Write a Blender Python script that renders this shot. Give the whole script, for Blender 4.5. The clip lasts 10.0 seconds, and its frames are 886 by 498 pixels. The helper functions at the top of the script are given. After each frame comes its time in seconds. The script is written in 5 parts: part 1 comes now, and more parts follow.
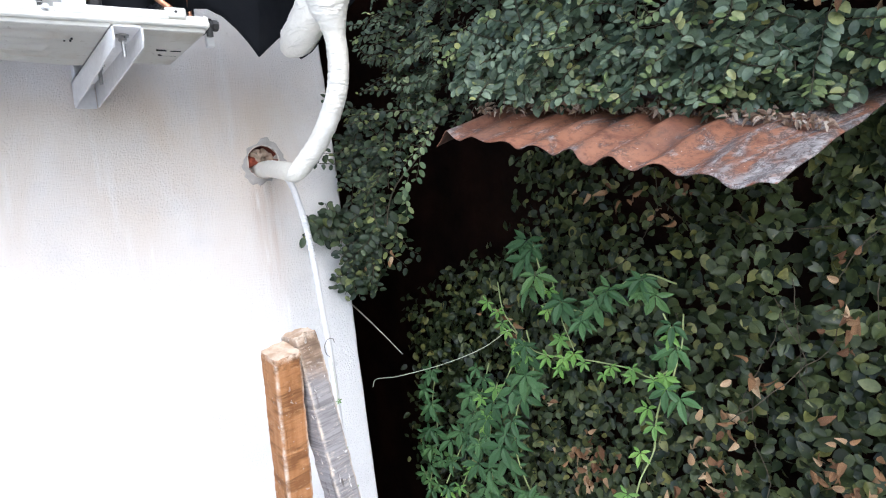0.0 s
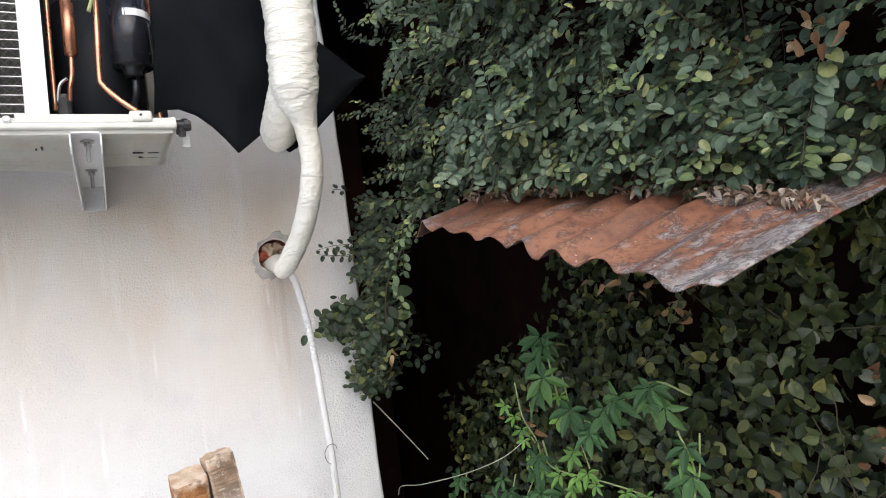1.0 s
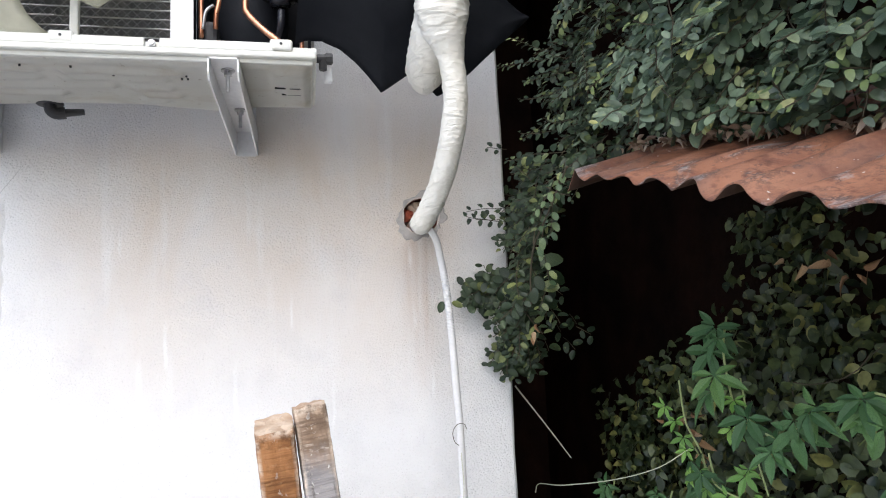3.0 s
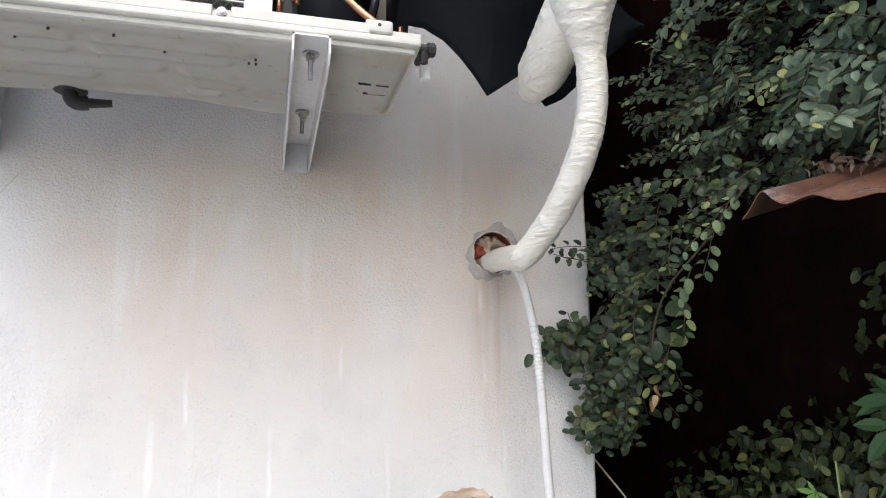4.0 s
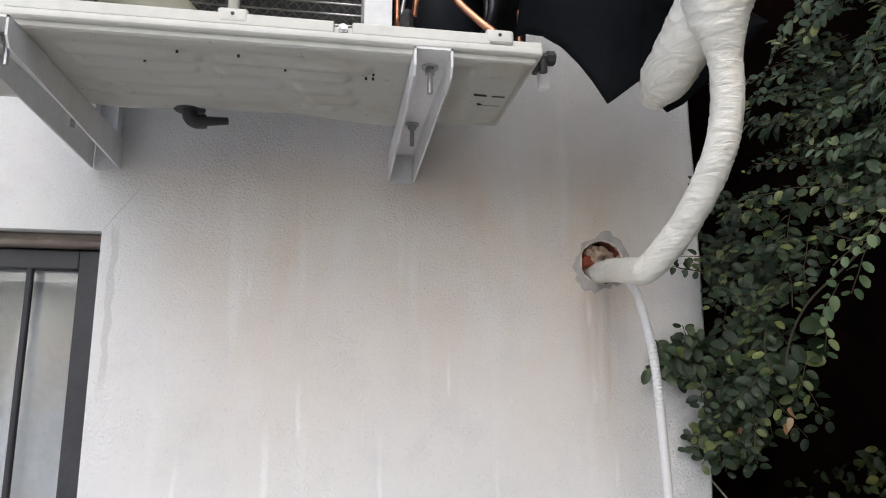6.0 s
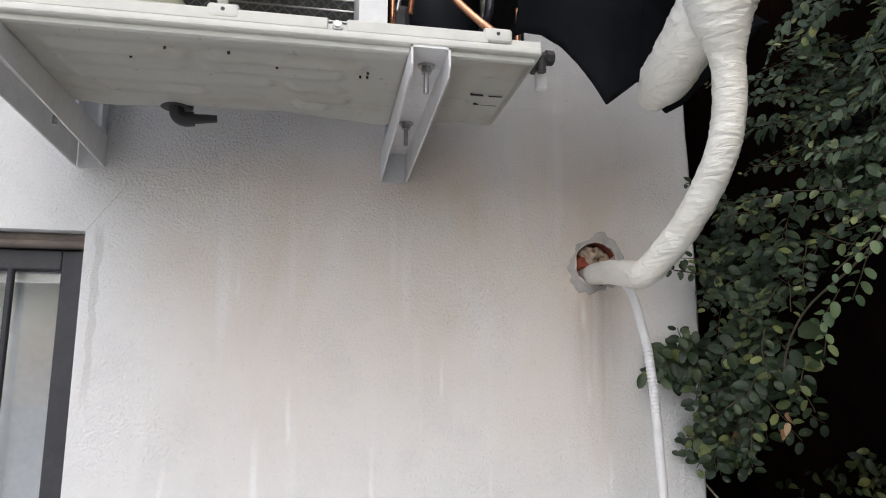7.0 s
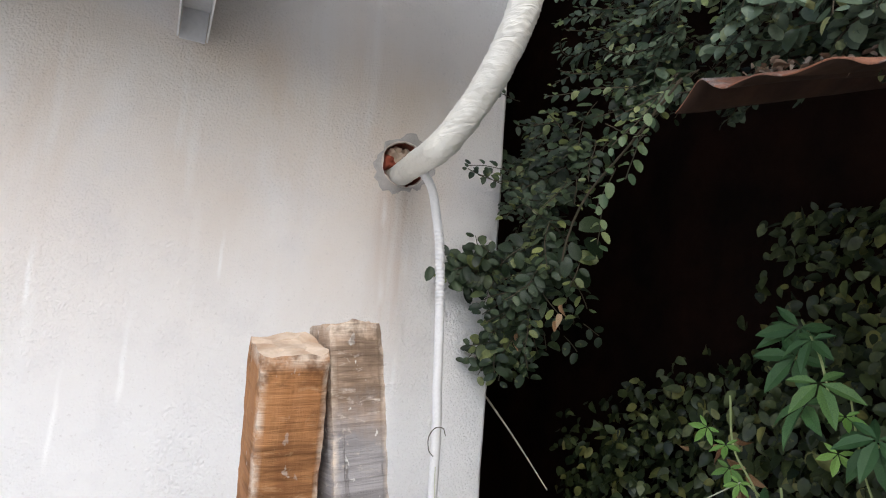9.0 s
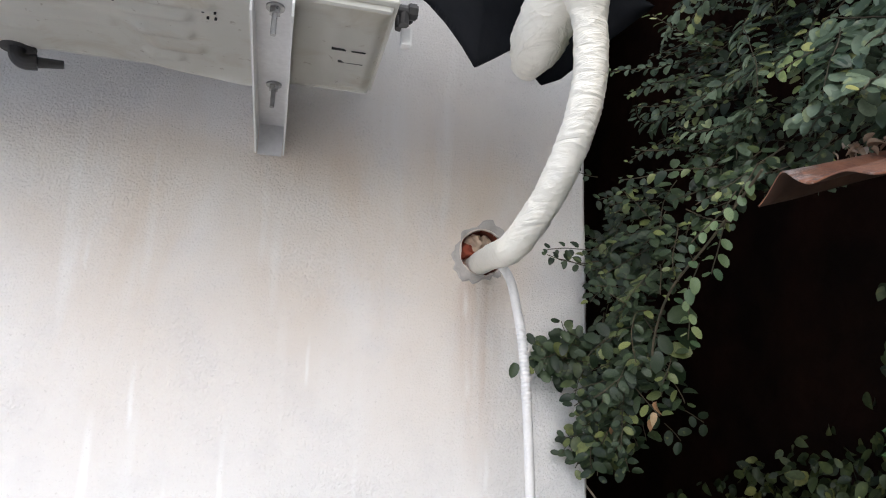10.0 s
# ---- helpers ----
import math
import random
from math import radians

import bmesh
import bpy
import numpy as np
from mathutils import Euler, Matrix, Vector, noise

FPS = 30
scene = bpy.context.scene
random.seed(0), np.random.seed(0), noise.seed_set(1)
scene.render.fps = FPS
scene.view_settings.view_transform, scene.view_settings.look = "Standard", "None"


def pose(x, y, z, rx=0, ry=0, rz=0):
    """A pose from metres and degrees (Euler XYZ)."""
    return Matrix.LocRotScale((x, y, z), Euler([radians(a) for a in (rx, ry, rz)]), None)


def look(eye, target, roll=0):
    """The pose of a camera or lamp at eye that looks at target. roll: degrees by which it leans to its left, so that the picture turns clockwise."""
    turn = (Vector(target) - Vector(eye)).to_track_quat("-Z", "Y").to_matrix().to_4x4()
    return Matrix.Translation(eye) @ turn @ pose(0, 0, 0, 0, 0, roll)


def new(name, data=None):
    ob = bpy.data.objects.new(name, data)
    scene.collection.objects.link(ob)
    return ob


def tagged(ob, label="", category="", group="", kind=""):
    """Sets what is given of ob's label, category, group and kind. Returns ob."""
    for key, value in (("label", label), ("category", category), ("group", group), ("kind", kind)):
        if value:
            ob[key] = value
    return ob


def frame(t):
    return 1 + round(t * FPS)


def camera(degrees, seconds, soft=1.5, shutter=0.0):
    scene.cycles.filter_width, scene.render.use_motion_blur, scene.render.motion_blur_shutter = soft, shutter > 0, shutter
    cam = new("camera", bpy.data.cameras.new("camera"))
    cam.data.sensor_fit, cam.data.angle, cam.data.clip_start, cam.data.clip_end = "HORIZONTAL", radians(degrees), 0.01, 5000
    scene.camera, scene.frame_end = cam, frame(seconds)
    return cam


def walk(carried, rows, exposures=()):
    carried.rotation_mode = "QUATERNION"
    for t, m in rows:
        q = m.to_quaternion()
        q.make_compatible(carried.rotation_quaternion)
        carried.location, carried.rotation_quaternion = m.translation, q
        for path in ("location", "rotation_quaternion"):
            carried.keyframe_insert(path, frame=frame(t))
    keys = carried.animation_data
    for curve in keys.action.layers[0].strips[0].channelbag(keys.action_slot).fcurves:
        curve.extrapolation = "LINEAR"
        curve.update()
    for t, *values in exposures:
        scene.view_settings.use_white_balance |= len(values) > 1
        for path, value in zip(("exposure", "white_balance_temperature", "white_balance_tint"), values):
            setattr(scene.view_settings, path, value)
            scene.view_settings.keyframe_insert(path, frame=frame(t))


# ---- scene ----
cam = camera(66.0, 10.0, soft=1.1)
PATH = [
    (0, (0.193, 0.337, 1.881), (1.372, 1.949, 1.771), -6.8),
    (0.3, (0.266, 0.319, 1.879), (1.314, 2.014, 1.709), -8.4),
    (0.5, (0.32, 0.304, 1.864), (1.235, 2.083, 1.887), -8.6),
    (1, (0.527, 0.301, 1.884), (1.408, 2.09, 2.044), -7.8),
    (1.5, (0.621, 0.306, 1.887), (1.478, 2.098, 2.126), -8.3),
    (2, (0.643, 0.337, 1.85), (1.465, 2.157, 1.973), -5.5),
    (2.5, (0.631, 0.36, 1.833), (1.174, 2.273, 2.042), -2.1),
    (2.7, (0.663, 0.377, 1.815), (1.005, 2.337, 2.016), -2.5),
    (3.8, (0.495, 0.748, 1.822), (1.104, 2.635, 2.084), -0.7),
    (4, (0.466, 0.76, 1.821), (0.958, 2.665, 2.179), -0.3),
    (4.5, (0.477, 0.718, 1.845), (0.737, 2.65, 2.292), -1.2),
    (5, (0.475, 0.684, 1.845), (0.583, 2.629, 2.295), 0.4),
    (5.5, (0.44, 0.717, 1.847), (0.624, 2.67, 2.237), 0.3),
    (6, (0.394, 0.798, 1.853), (0.695, 2.744, 2.203), 0.3),
    (6.2, (0.37, 0.823, 1.855), (0.712, 2.768, 2.167), 0.8),
    (7.3, (0.386, 0.815, 1.872), (0.728, 2.75, 2.242), 0.1),
    (7.5, (0.386, 0.804, 1.864), (0.749, 2.73, 2.265), 0.5),
    (8, (0.385, 0.823, 1.85), (0.846, 2.744, 2.163), -0.1),
    (8.3, (0.409, 0.855, 1.821), (1.076, 2.707, 2.173), 0.8),
    (8.5, (0.477, 0.869, 1.769), (1.244, 2.686, 2.104), 4.8),
    (8.7, (0.5, 0.88, 1.709), (1.398, 2.633, 2.06), 7.3),
    (9, (0.511, 0.882, 1.686), (1.268, 2.701, 2.029), 4.6),
    (9.2, (0.527, 0.87, 1.684), (1.294, 2.684, 2.032), 5.8),
    (9.5, (0.524, 0.876, 1.729), (1.258, 2.706, 2.06), 2.3),
    (10, (0.545, 0.873, 1.790), (1.006, 2.769, 2.222), 2.1),
]
EXPO = [(0.0, 1.08, 5950, 10), (0.3, 1.0, 6650, 10), (0.6, 0.80, 6900, 10), (1.0, 0.68, 6500, 10), (1.5, 0.69, 6150, 10), (2.0, 0.70, 6100, 10), (2.5, 0.76, 6150, 10), (4.0, 0.57, 6450, 10), (5.0, 0.41, 6400, 10), (6.0, 0.22, 6500, 10), (7.5, 0.22, 6500, 10), (8.5, 0.33, 6450, 10), (9.2, 0.54, 6450, 10), (10.0, 0.65, 6400, 10)]
walk(cam, [(t, look(eye, target, roll)) for t, eye, target, roll in PATH], EXPO)

# ---- daylight: overcast, a broad weak sun high up behind the walker's left shoulder ----
world = bpy.data.worlds.new("sky")
scene.world = world
world.use_nodes = True
wn = world.node_tree
sky = wn.nodes.new("ShaderNodeTexSky")
sky.sky_type, sky.sun_disc = "NISHITA", False
sky.sun_elevation, sky.sun_rotation = radians(43), radians(192)
sky.air_density, sky.dust_density = 1.0, 1.8
wn.nodes["Background"].inputs["Strength"].default_value = 0.15
wn.links.new(sky.outputs[0], wn.nodes["Background"].inputs["Color"])
sun = new("sun", bpy.data.lights.new("sun", "SUN"))
sun.data.energy, sun.data.angle, sun.data.color = 1.5, radians(75), (1.0, 0.99, 0.98)
sun.matrix_world = look((-0.8, -3.6, 3.4), (0, 0, 0))

# ---- materials ----


class Mat:
    """A node material: texture nodes in object space, and short ways to mix and join them."""

    def __init__(self, name, rough=0.5, metal=0.0, spec=0.5):
        self.m = bpy.data.materials.new(name)
        self.m.use_nodes = True
        self.t = self.m.node_tree
        self.b = self.t.nodes["Principled BSDF"]
        self.b.inputs["Roughness"].default_value = rough
        self.b.inputs["Metallic"].default_value = metal
        self.b.inputs["Specular IOR Level"].default_value = spec
        self.co = self.t.nodes.new("ShaderNodeTexCoord").outputs["Object"]

    def link(self, value, socket):
        if hasattr(value, "links"):
            self.t.links.new(value, socket)
        elif isinstance(value, tuple):
            socket.default_value = (*value, 1.0)[:4]
        else:
            socket.default_value = value

    def stretch(self, x, y, z):
        n = self.t.nodes.new("ShaderNodeMapping")
        n.inputs["Scale"].default_value = (x, y, z)
        self.t.links.new(self.co, n.inputs["Vector"])
        return n.outputs[0]

    def noise(self, scale, detail=4.0, co=None, rough=0.55, warp=0.0):
        n = self.t.nodes.new("ShaderNodeTexNoise")
        for key, v in (("Scale", scale), ("Detail", detail), ("Roughness", rough), ("Distortion", warp)):
            n.inputs[key].default_value = v
        self.t.links.new(co or self.co, n.inputs["Vector"])
        return n.outputs["Fac"]

    def cells(self, scale, feature="DISTANCE_TO_EDGE", co=None):
        n = self.t.nodes.new("ShaderNodeTexVoronoi")
        n.feature = feature
        n.inputs["Scale"].default_value = scale
        self.t.links.new(co or self.co, n.inputs["Vector"])
        return n.outputs["Distance"]

    def wave(self, scale, axis="Z", warp=2.0, co=None, detail=2.0):
        n = self.t.nodes.new("ShaderNodeTexWave")
        n.bands_direction = axis
        n.inputs["Scale"].default_value, n.inputs["Distortion"].default_value, n.inputs["Detail"].default_value = scale, warp, detail
        self.t.links.new(co or self.co, n.inputs["Vector"])
        return n.outputs["Fac"]

    def ramp(self, fac, lo, hi, a=0.0, b=1.0):
        n = self.t.nodes.new("ShaderNodeMapRange")
        self.t.links.new(fac, n.inputs[0])
        for k, v in zip((1, 2, 3, 4), (lo, hi, a, b)):
            n.inputs[k].default_value = v
        return n.outputs[0]

    def math(self, op, a, b):
        n = self.t.nodes.new("ShaderNodeMath")
        n.operation = op
        self.link(a, n.inputs[0])
        self.link(b, n.inputs[1])
        return n.outputs[0]

    def axis(self, k):
        n = self.t.nodes.new("ShaderNodeSeparateXYZ")
        self.t.links.new(self.co, n.inputs[0])
        return n.outputs[k]

    def mix(self, fac, a, b, how="MIX"):
        n = self.t.nodes.new("ShaderNodeMix")
        n.data_type, n.blend_type = "RGBA", how
        self.link(fac, n.inputs[0])
        self.link(a, n.inputs[6])
        self.link(b, n.inputs[7])
        return n.outputs[2]

    def island(self):
        return self.t.nodes.new("ShaderNodeNewGeometry").outputs["Random Per Island"]

    def each(self):
        return self.t.nodes.new("ShaderNodeObjectInfo").outputs["Random"]

    def colour(self, c):
        self.link(c, self.b.inputs["Base Color"])
        return self

    def gloss(self, r):
        self.link(r, self.b.inputs["Roughness"])
        return self

    def bump(self, height, strength=0.3, depth=0.002):
        n = self.t.nodes.new("ShaderNodeBump")
        n.inputs["Strength"].default_value, n.inputs["Distance"].default_value = strength, depth
        self.t.links.new(height, n.inputs["Height"])
        old = self.b.inputs["Normal"].links
        if old:
            self.t.links.new(old[0].from_socket, n.inputs["Normal"])
        self.t.links.new(n.outputs[0], self.b.inputs["Normal"])
        return self


def simple(name, a, b, scale=8.0, rough=0.5, metal=0.0, bump=0.0, bscale=80.0, depth=0.001, spec=0.4):
    """Two tones by coarse and fine noise, with fine relief."""
    m = Mat(name, rough, metal, spec)
    c = m.mix(m.ramp(m.noise(scale), 0.35, 0.65), a, b)
    c = m.mix(m.ramp(m.noise(scale * 9, 2), 0.3, 0.7, 0.0, 0.25), c, tuple(0.6 * v for v in a))
    m.colour(c).gloss(m.ramp(m.noise(scale * 3), 0.3, 0.7, max(0.05, rough - 0.1), min(1.0, rough + 0.12)))
    if bump:
        m.bump(m.noise(bscale, 3), bump, depth)
    return m.m


def stucco():
    m = Mat("white_stucco", 0.85, spec=0.25)
    c = m.mix(m.ramp(m.noise(1.7, 3), 0.35, 0.7), (0.815, 0.81, 0.805), (0.75, 0.745, 0.74))
    x, z = m.axis(0), m.axis(2)
    # brown rain wash that begins under the machine and dies out downwards
    wash = m.noise(1.0, 5, m.stretch(4.0, 1.0, 1.9), 0.62, 0.5)
    band = m.math("MULTIPLY", m.ramp(z, 1.55, 2.05), m.ramp(z, 2.46, 2.22))
    side = m.math("MULTIPLY", m.ramp(x, -0.1, 0.25), m.ramp(x, 1.2, 0.98))
    c = m.mix(m.math("MULTIPLY", m.math("MULTIPLY", band, side), m.ramp(wash, 0.30, 0.66, 0.28, 0.9)), c, (0.68, 0.575, 0.475))
    # rusty runs below the pipe's hole
    dx = m.math("ABSOLUTE", m.math("SUBTRACT", m.math("ADD", x, m.math("MULTIPLY", m.math("SUBTRACT", m.noise(3.0, 2), 0.5), 0.05)), 0.915), 0.0)
    run = m.math("MULTIPLY", m.ramp(dx, 0.065, 0.0), m.math("MULTIPLY", m.ramp(z, 1.62, 1.98), m.ramp(z, 2.06, 2.0)))
    c = m.mix(m.math("MULTIPLY", run, m.ramp(m.noise(1.0, 3, m.stretch(40.0, 1.0, 2.5)), 0.35, 0.65, 0.1, 0.85)), c, (0.55, 0.40, 0.30))
    # pale lime runs: a faint veil, and single ones that end in a soft tip
    lime = m.noise(1.0, 2, m.stretch(17.0, 1.0, 1.6))
    c = m.mix(m.ramp(lime, 0.62, 0.78, 0.0, 0.5), c, (0.86, 0.86, 0.85))
    for sx, z0, z1, w in ((0.272, 1.765, 1.60, 0.0085), (0.330, 1.850, 1.72, 0.006), (0.482, 1.745, 1.58, 0.006), (0.232, 2.05, 1.975, 0.005), (0.890, 2.025, 1.935, 0.008), (0.899, 1.862, 1.785, 0.007), (0.938, 1.725, 1.62, 0.006), (0.120, 1.72, 1.52, 0.006), (0.395, 1.66, 1.48, 0.005), (0.610, 1.90, 1.80, 0.004), (0.700, 1.70, 1.56, 0.005)):
        wave = m.math("MULTIPLY", m.math("SUBTRACT", m.noise(14.0, 3), 0.5), 0.016)
        d = m.math("ABSOLUTE", m.math("SUBTRACT", m.math("ADD", x, wave), sx), 0.0)
        v = m.math("MULTIPLY", m.ramp(d, w, w * 0.25), m.math("MULTIPLY", m.ramp(z, z1, z1 + 0.03), m.ramp(z, z0, z0 - 0.10)))
        c = m.mix(m.math("MULTIPLY", v, 0.75), c, (0.90, 0.90, 0.89))
    # grey film and pits
    c = m.mix(m.ramp(m.noise(9.0, 5), 0.5, 0.75, 0.0, 0.35), c, (0.62, 0.61, 0.62))
    c = m.mix(m.ramp(m.noise(140.0, 2), 0.62, 0.75, 0.0, 0.35), c, (0.5, 0.47, 0.45))
    # the made-good strip beside the window, and a hair crack from its corner
    wob = m.math("MULTIPLY", m.math("SUBTRACT", m.noise(22.0, 3), 0.5), 0.02)
    sx = m.math("ABSOLUTE", m.math("ADD", m.math("SUBTRACT", x, -0.012), wob), 0.0)
    strip = m.math("MULTIPLY", m.ramp(sx, 0.0075, 0.0055), m.math("MULTIPLY", m.ramp(z, 1.78, 1.86), m.ramp(z, 2.12, 2.09)))
    c = m.mix(m.math("MULTIPLY", strip, 0.5), c, (0.55, 0.53, 0.50))
    slant = m.math("ADD", m.math("MULTIPLY", m.math("SUBTRACT", z, 2.10), 0.72), m.math("MULTIPLY", wob, 0.6))
    cx = m.math("ABSOLUTE", m.math("SUBTRACT", m.math("ADD", x, 0.036), slant), 0.0)
    crack = m.math("MULTIPLY", m.ramp(cx, 0.0016, 0.0006), m.math("MULTIPLY", m.ramp(z, 2.10, 2.105), m.ramp(z, 2.20, 2.17)))
    c = m.mix(m.math("MULTIPLY", crack, 0.38), c, (0.30, 0.27, 0.24))
    m.colour(c)
    m.bump(m.noise(330.0, 4, rough=0.65), 0.60, 0.004)
    m.bump(m.math("MULTIPLY", m.ramp(m.cells(210.0, "SMOOTH_F1"), 0.0, 0.6, 1.0, 0.0), m.ramp(m.noise(4.5, 3), 0.38, 0.62, 0.15, 1.0)), 0.30, 0.005)
    m.bump(m.noise(150.0, 2), 0.22, 0.004)
    m.bump(m.noise(60.0, 3), 0.12, 0.004)
    m.bump(m.noise(5.0, 3), 0.15, 0.01)
    return m.m


def leafy(name, dark, mid, pale, source="island", rough=0.42, pale_from=0.86, through_light=0.2):
    m = Mat(name, rough, spec=0.45)
    r = m.island() if source == "island" else m.each()
    c = m.mix(m.math("POWER", m.ramp(r, 0.0, 0.88), 1.3), dark, mid)
    c = m.mix(m.ramp(r, pale_from, 1.0, 0.0, 0.9), c, pale)
    c = m.mix(m.ramp(m.noise(55.0, 3), 0.40, 0.68, 0.0, 0.55), c, tuple(0.55 * v for v in dark))
    c = m.mix(m.ramp(m.noise(90.0, 2), 0.62, 0.74, 0.0, 0.35), c, pale)
    m.colour(c)
    m.gloss(m.ramp(m.noise(60.0, 2), 0.3, 0.7, rough - 0.08, rough + 0.15))
    m.bump(m.noise(220.0, 2), 0.15, 0.001)
    # a little light passes through the blade
    tr = m.t.nodes.new("ShaderNodeBsdfTranslucent")
    m.t.links.new(c, tr.inputs["Color"])
    mx = m.t.nodes.new("ShaderNodeMixShader")
    mx.inputs[0].default_value = through_light
    out = m.t.nodes["Material Output"]
    m.t.links.new(m.b.outputs[0], mx.inputs[1])
    m.t.links.new(tr.outputs[0], mx.inputs[2])
    m.t.links.new(mx.outputs[0], out.inputs["Surface"])
    return m.m


def rust():
    m = Mat("rusty_sheet", 0.6, 0.0, 0.35)
    blot = m.noise(9.0, 6, m.stretch(0.8, 1.3, 1.0), 0.62, 0.6)
    c = m.mix(m.ramp(m.noise(5.0, 5, rough=0.65), 0.35, 0.65), (0.25, 0.098, 0.052), (0.36, 0.172, 0.105))
    c = m.mix(m.ramp(m.noise(19.0, 6, warp=0.6, rough=0.7), 0.48, 0.66, 0.0, 0.75), c, (0.16, 0.062, 0.040))
    # bare zinc: a broad belt by the near edge, scraps elsewhere
    zinc = m.mix(m.ramp(m.noise(34.0, 5, rough=0.7), 0.35, 0.65), (0.25, 0.245, 0.245), (0.50, 0.485, 0.47))
    belt = m.math("ADD", m.noise(15.0, 7, m.stretch(0.55, 1.4, 1.0), 0.68, 0.7), m.ramp(m.axis(1), 0.98, 0.80, 0.0, 0.13))
    c = m.mix(m.ramp(belt, 0.545, 0.66, 0.0, 0.85), c, zinc)
    # dark flaked skin between rust and zinc
    flake = m.math("MULTIPLY", m.ramp(belt, 0.46, 0.56), m.ramp(belt, 0.84, 0.68))
    vein = m.ramp(m.math("ABSOLUTE", m.math("SUBTRACT", m.noise(44.0, 6, m.stretch(0.8, 1.2, 1.0), 0.72, 0.5), 0.5), 0.0), 0.015, 0.060, 1.0, 0.0)
    c = m.mix(m.math("MULTIPLY", flake, m.math("MULTIPLY", vein, 0.7)), c, (0.045, 0.036, 0.034))
    c = m.mix(m.ramp(m.noise(75.0, 4), 0.55, 0.68, 0.0, 0.6), c, (0.12, 0.05, 0.034))
    c = m.mix(m.ramp(m.noise(6.0, 5, m.stretch(0.5, 1.6, 1.0)), 0.53, 0.70, 0.0, 0.7), c, (0.13, 0.085, 0.072))
    c = m.mix(m.ramp(m.noise(120.0, 2), 0.72, 0.76, 0.0, 0.8), c, (0.66, 0.62, 0.57))
    m.colour(c).gloss(m.ramp(blot, 0.4, 0.65, 0.78, 0.5)).bump(m.noise(70.0, 5), 0.5, 0.002).bump(vein, 0.3, 0.001)
    return m.m


def timber(name, a, b, worn, saw, half, tall, grey=None):
    m = Mat(name, 0.8, spec=0.2)
    grain = m.noise(1.0, 6, m.stretch(70.0, 70.0, 5.0), 0.6, 0.4)
    c = m.mix(m.ramp(grain, 0.3, 0.7), a, b)
    # the saw's cuts run across the grain: fine lines in broken groups
    cuts = m.noise(1.0, 4, m.stretch(8.0, 8.0, 170.0), 0.72, 0.7)
    groups = m.noise(1.0, 3, m.stretch(12.0, 12.0, 34.0), 0.6, 0.6)
    dark = m.math("MULTIPLY", m.ramp(cuts, 0.50, 0.60), m.ramp(groups, 0.40, 0.60, 0.1, 0.95))
    c = m.mix(m.math("MULTIPLY", dark, 0.55), c, tuple(0.30 * v for v in a))
    c = m.mix(m.ramp(groups, 0.50, 0.64, 0.0, 0.7), c, tuple(0.5 * v for v in a))
    pale = m.noise(1.0, 5, m.stretch(60.0, 60.0, 150.0), 0.7, 0.6)
    if grey:
        old = m.math("ADD", m.ramp(m.axis(2), tall - 0.025, tall - 0.11), m.math("MULTIPLY", m.math("SUBTRACT", m.noise(16.0, 5, rough=0.7), 0.5), 1.3))
        c = m.mix(m.ramp(old, 0.30, 0.75, 0.0, 0.9), c, m.mix(m.ramp(cuts, 0.4, 0.6), grey, tuple(0.6 * v for v in grey)))
    c = m.mix(m.ramp(pale, 0.57, 0.68, 0.0, saw), c, worn)
    fleck = m.noise(1.0, 3, m.stretch(95.0, 95.0, 60.0), 0.6, 0.4)
    c = m.mix(m.ramp(fleck, 0.66, 0.70, 0.0, saw), c, (0.74, 0.71, 0.66))
    # long drying cracks, and arrises worn pale by handling
    split = m.noise(1.0, 3, m.stretch(48.0, 48.0, 2.2), 0.5, 0.4)
    split = m.ramp(m.math("ABSOLUTE", m.math("SUBTRACT", split, 0.5), 0.0), 0.004, 0.012, 1.0, 0.0)
    split = m.math("MULTIPLY", split, m.ramp(m.noise(6.0, 2), 0.48, 0.58))
    c = m.mix(m.math("MULTIPLY", split, 0.9), c, tuple(0.16 * v for v in a))
    ex = m.math("DIVIDE", m.math("ABSOLUTE", m.axis(0), 0.0), half[0])
    ey = m.math("DIVIDE", m.math("ABSOLUTE", m.axis(1), 0.0), half[1])
    edge = m.math("MAXIMUM", m.ramp(m.math("MINIMUM", ex, ey), 0.74, 0.92), m.ramp(m.axis(2), tall - 0.012, tall - 0.002))
    c = m.mix(m.math("MULTIPLY", edge, m.ramp(m.noise(40.0, 5, rough=0.75), 0.40, 0.58, 0.15, 0.95)), c, (0.72, 0.60, 0.48))
    dirt = m.math("MULTIPLY", m.ramp(m.axis(2), tall - 0.09, tall - 0.01), m.ramp(m.noise(34.0, 4, rough=0.7), 0.50, 0.60, 0.0, 0.7))
    c = m.mix(dirt, c, tuple(0.4 * v for v in a))
    m.colour(c).bump(cuts, 0.8, 0.0025).bump(grain, 0.5, 0.002).bump(m.math('SUBTRACT', 1.0, split), 0.8, 0.003)
    return m.m


def tape():
    m = Mat("white_tape", 0.36, spec=0.45)
    c = m.mix(m.ramp(m.noise(7.0, 4), 0.35, 0.7), (0.84, 0.815, 0.745), (0.76, 0.73, 0.645))
    c = m.mix(m.ramp(m.noise(45.0, 4), 0.6, 0.75, 0.0, 0.3), c, (0.52, 0.49, 0.43))
    m.colour(c)
    m.bump(m.noise(1.0, 4, m.stretch(20.0, 24.0, 95.0), 0.55, 0.9), 0.75, 0.007)
    m.bump(m.noise(22.0, 3), 0.2, 0.003)
    return m.m


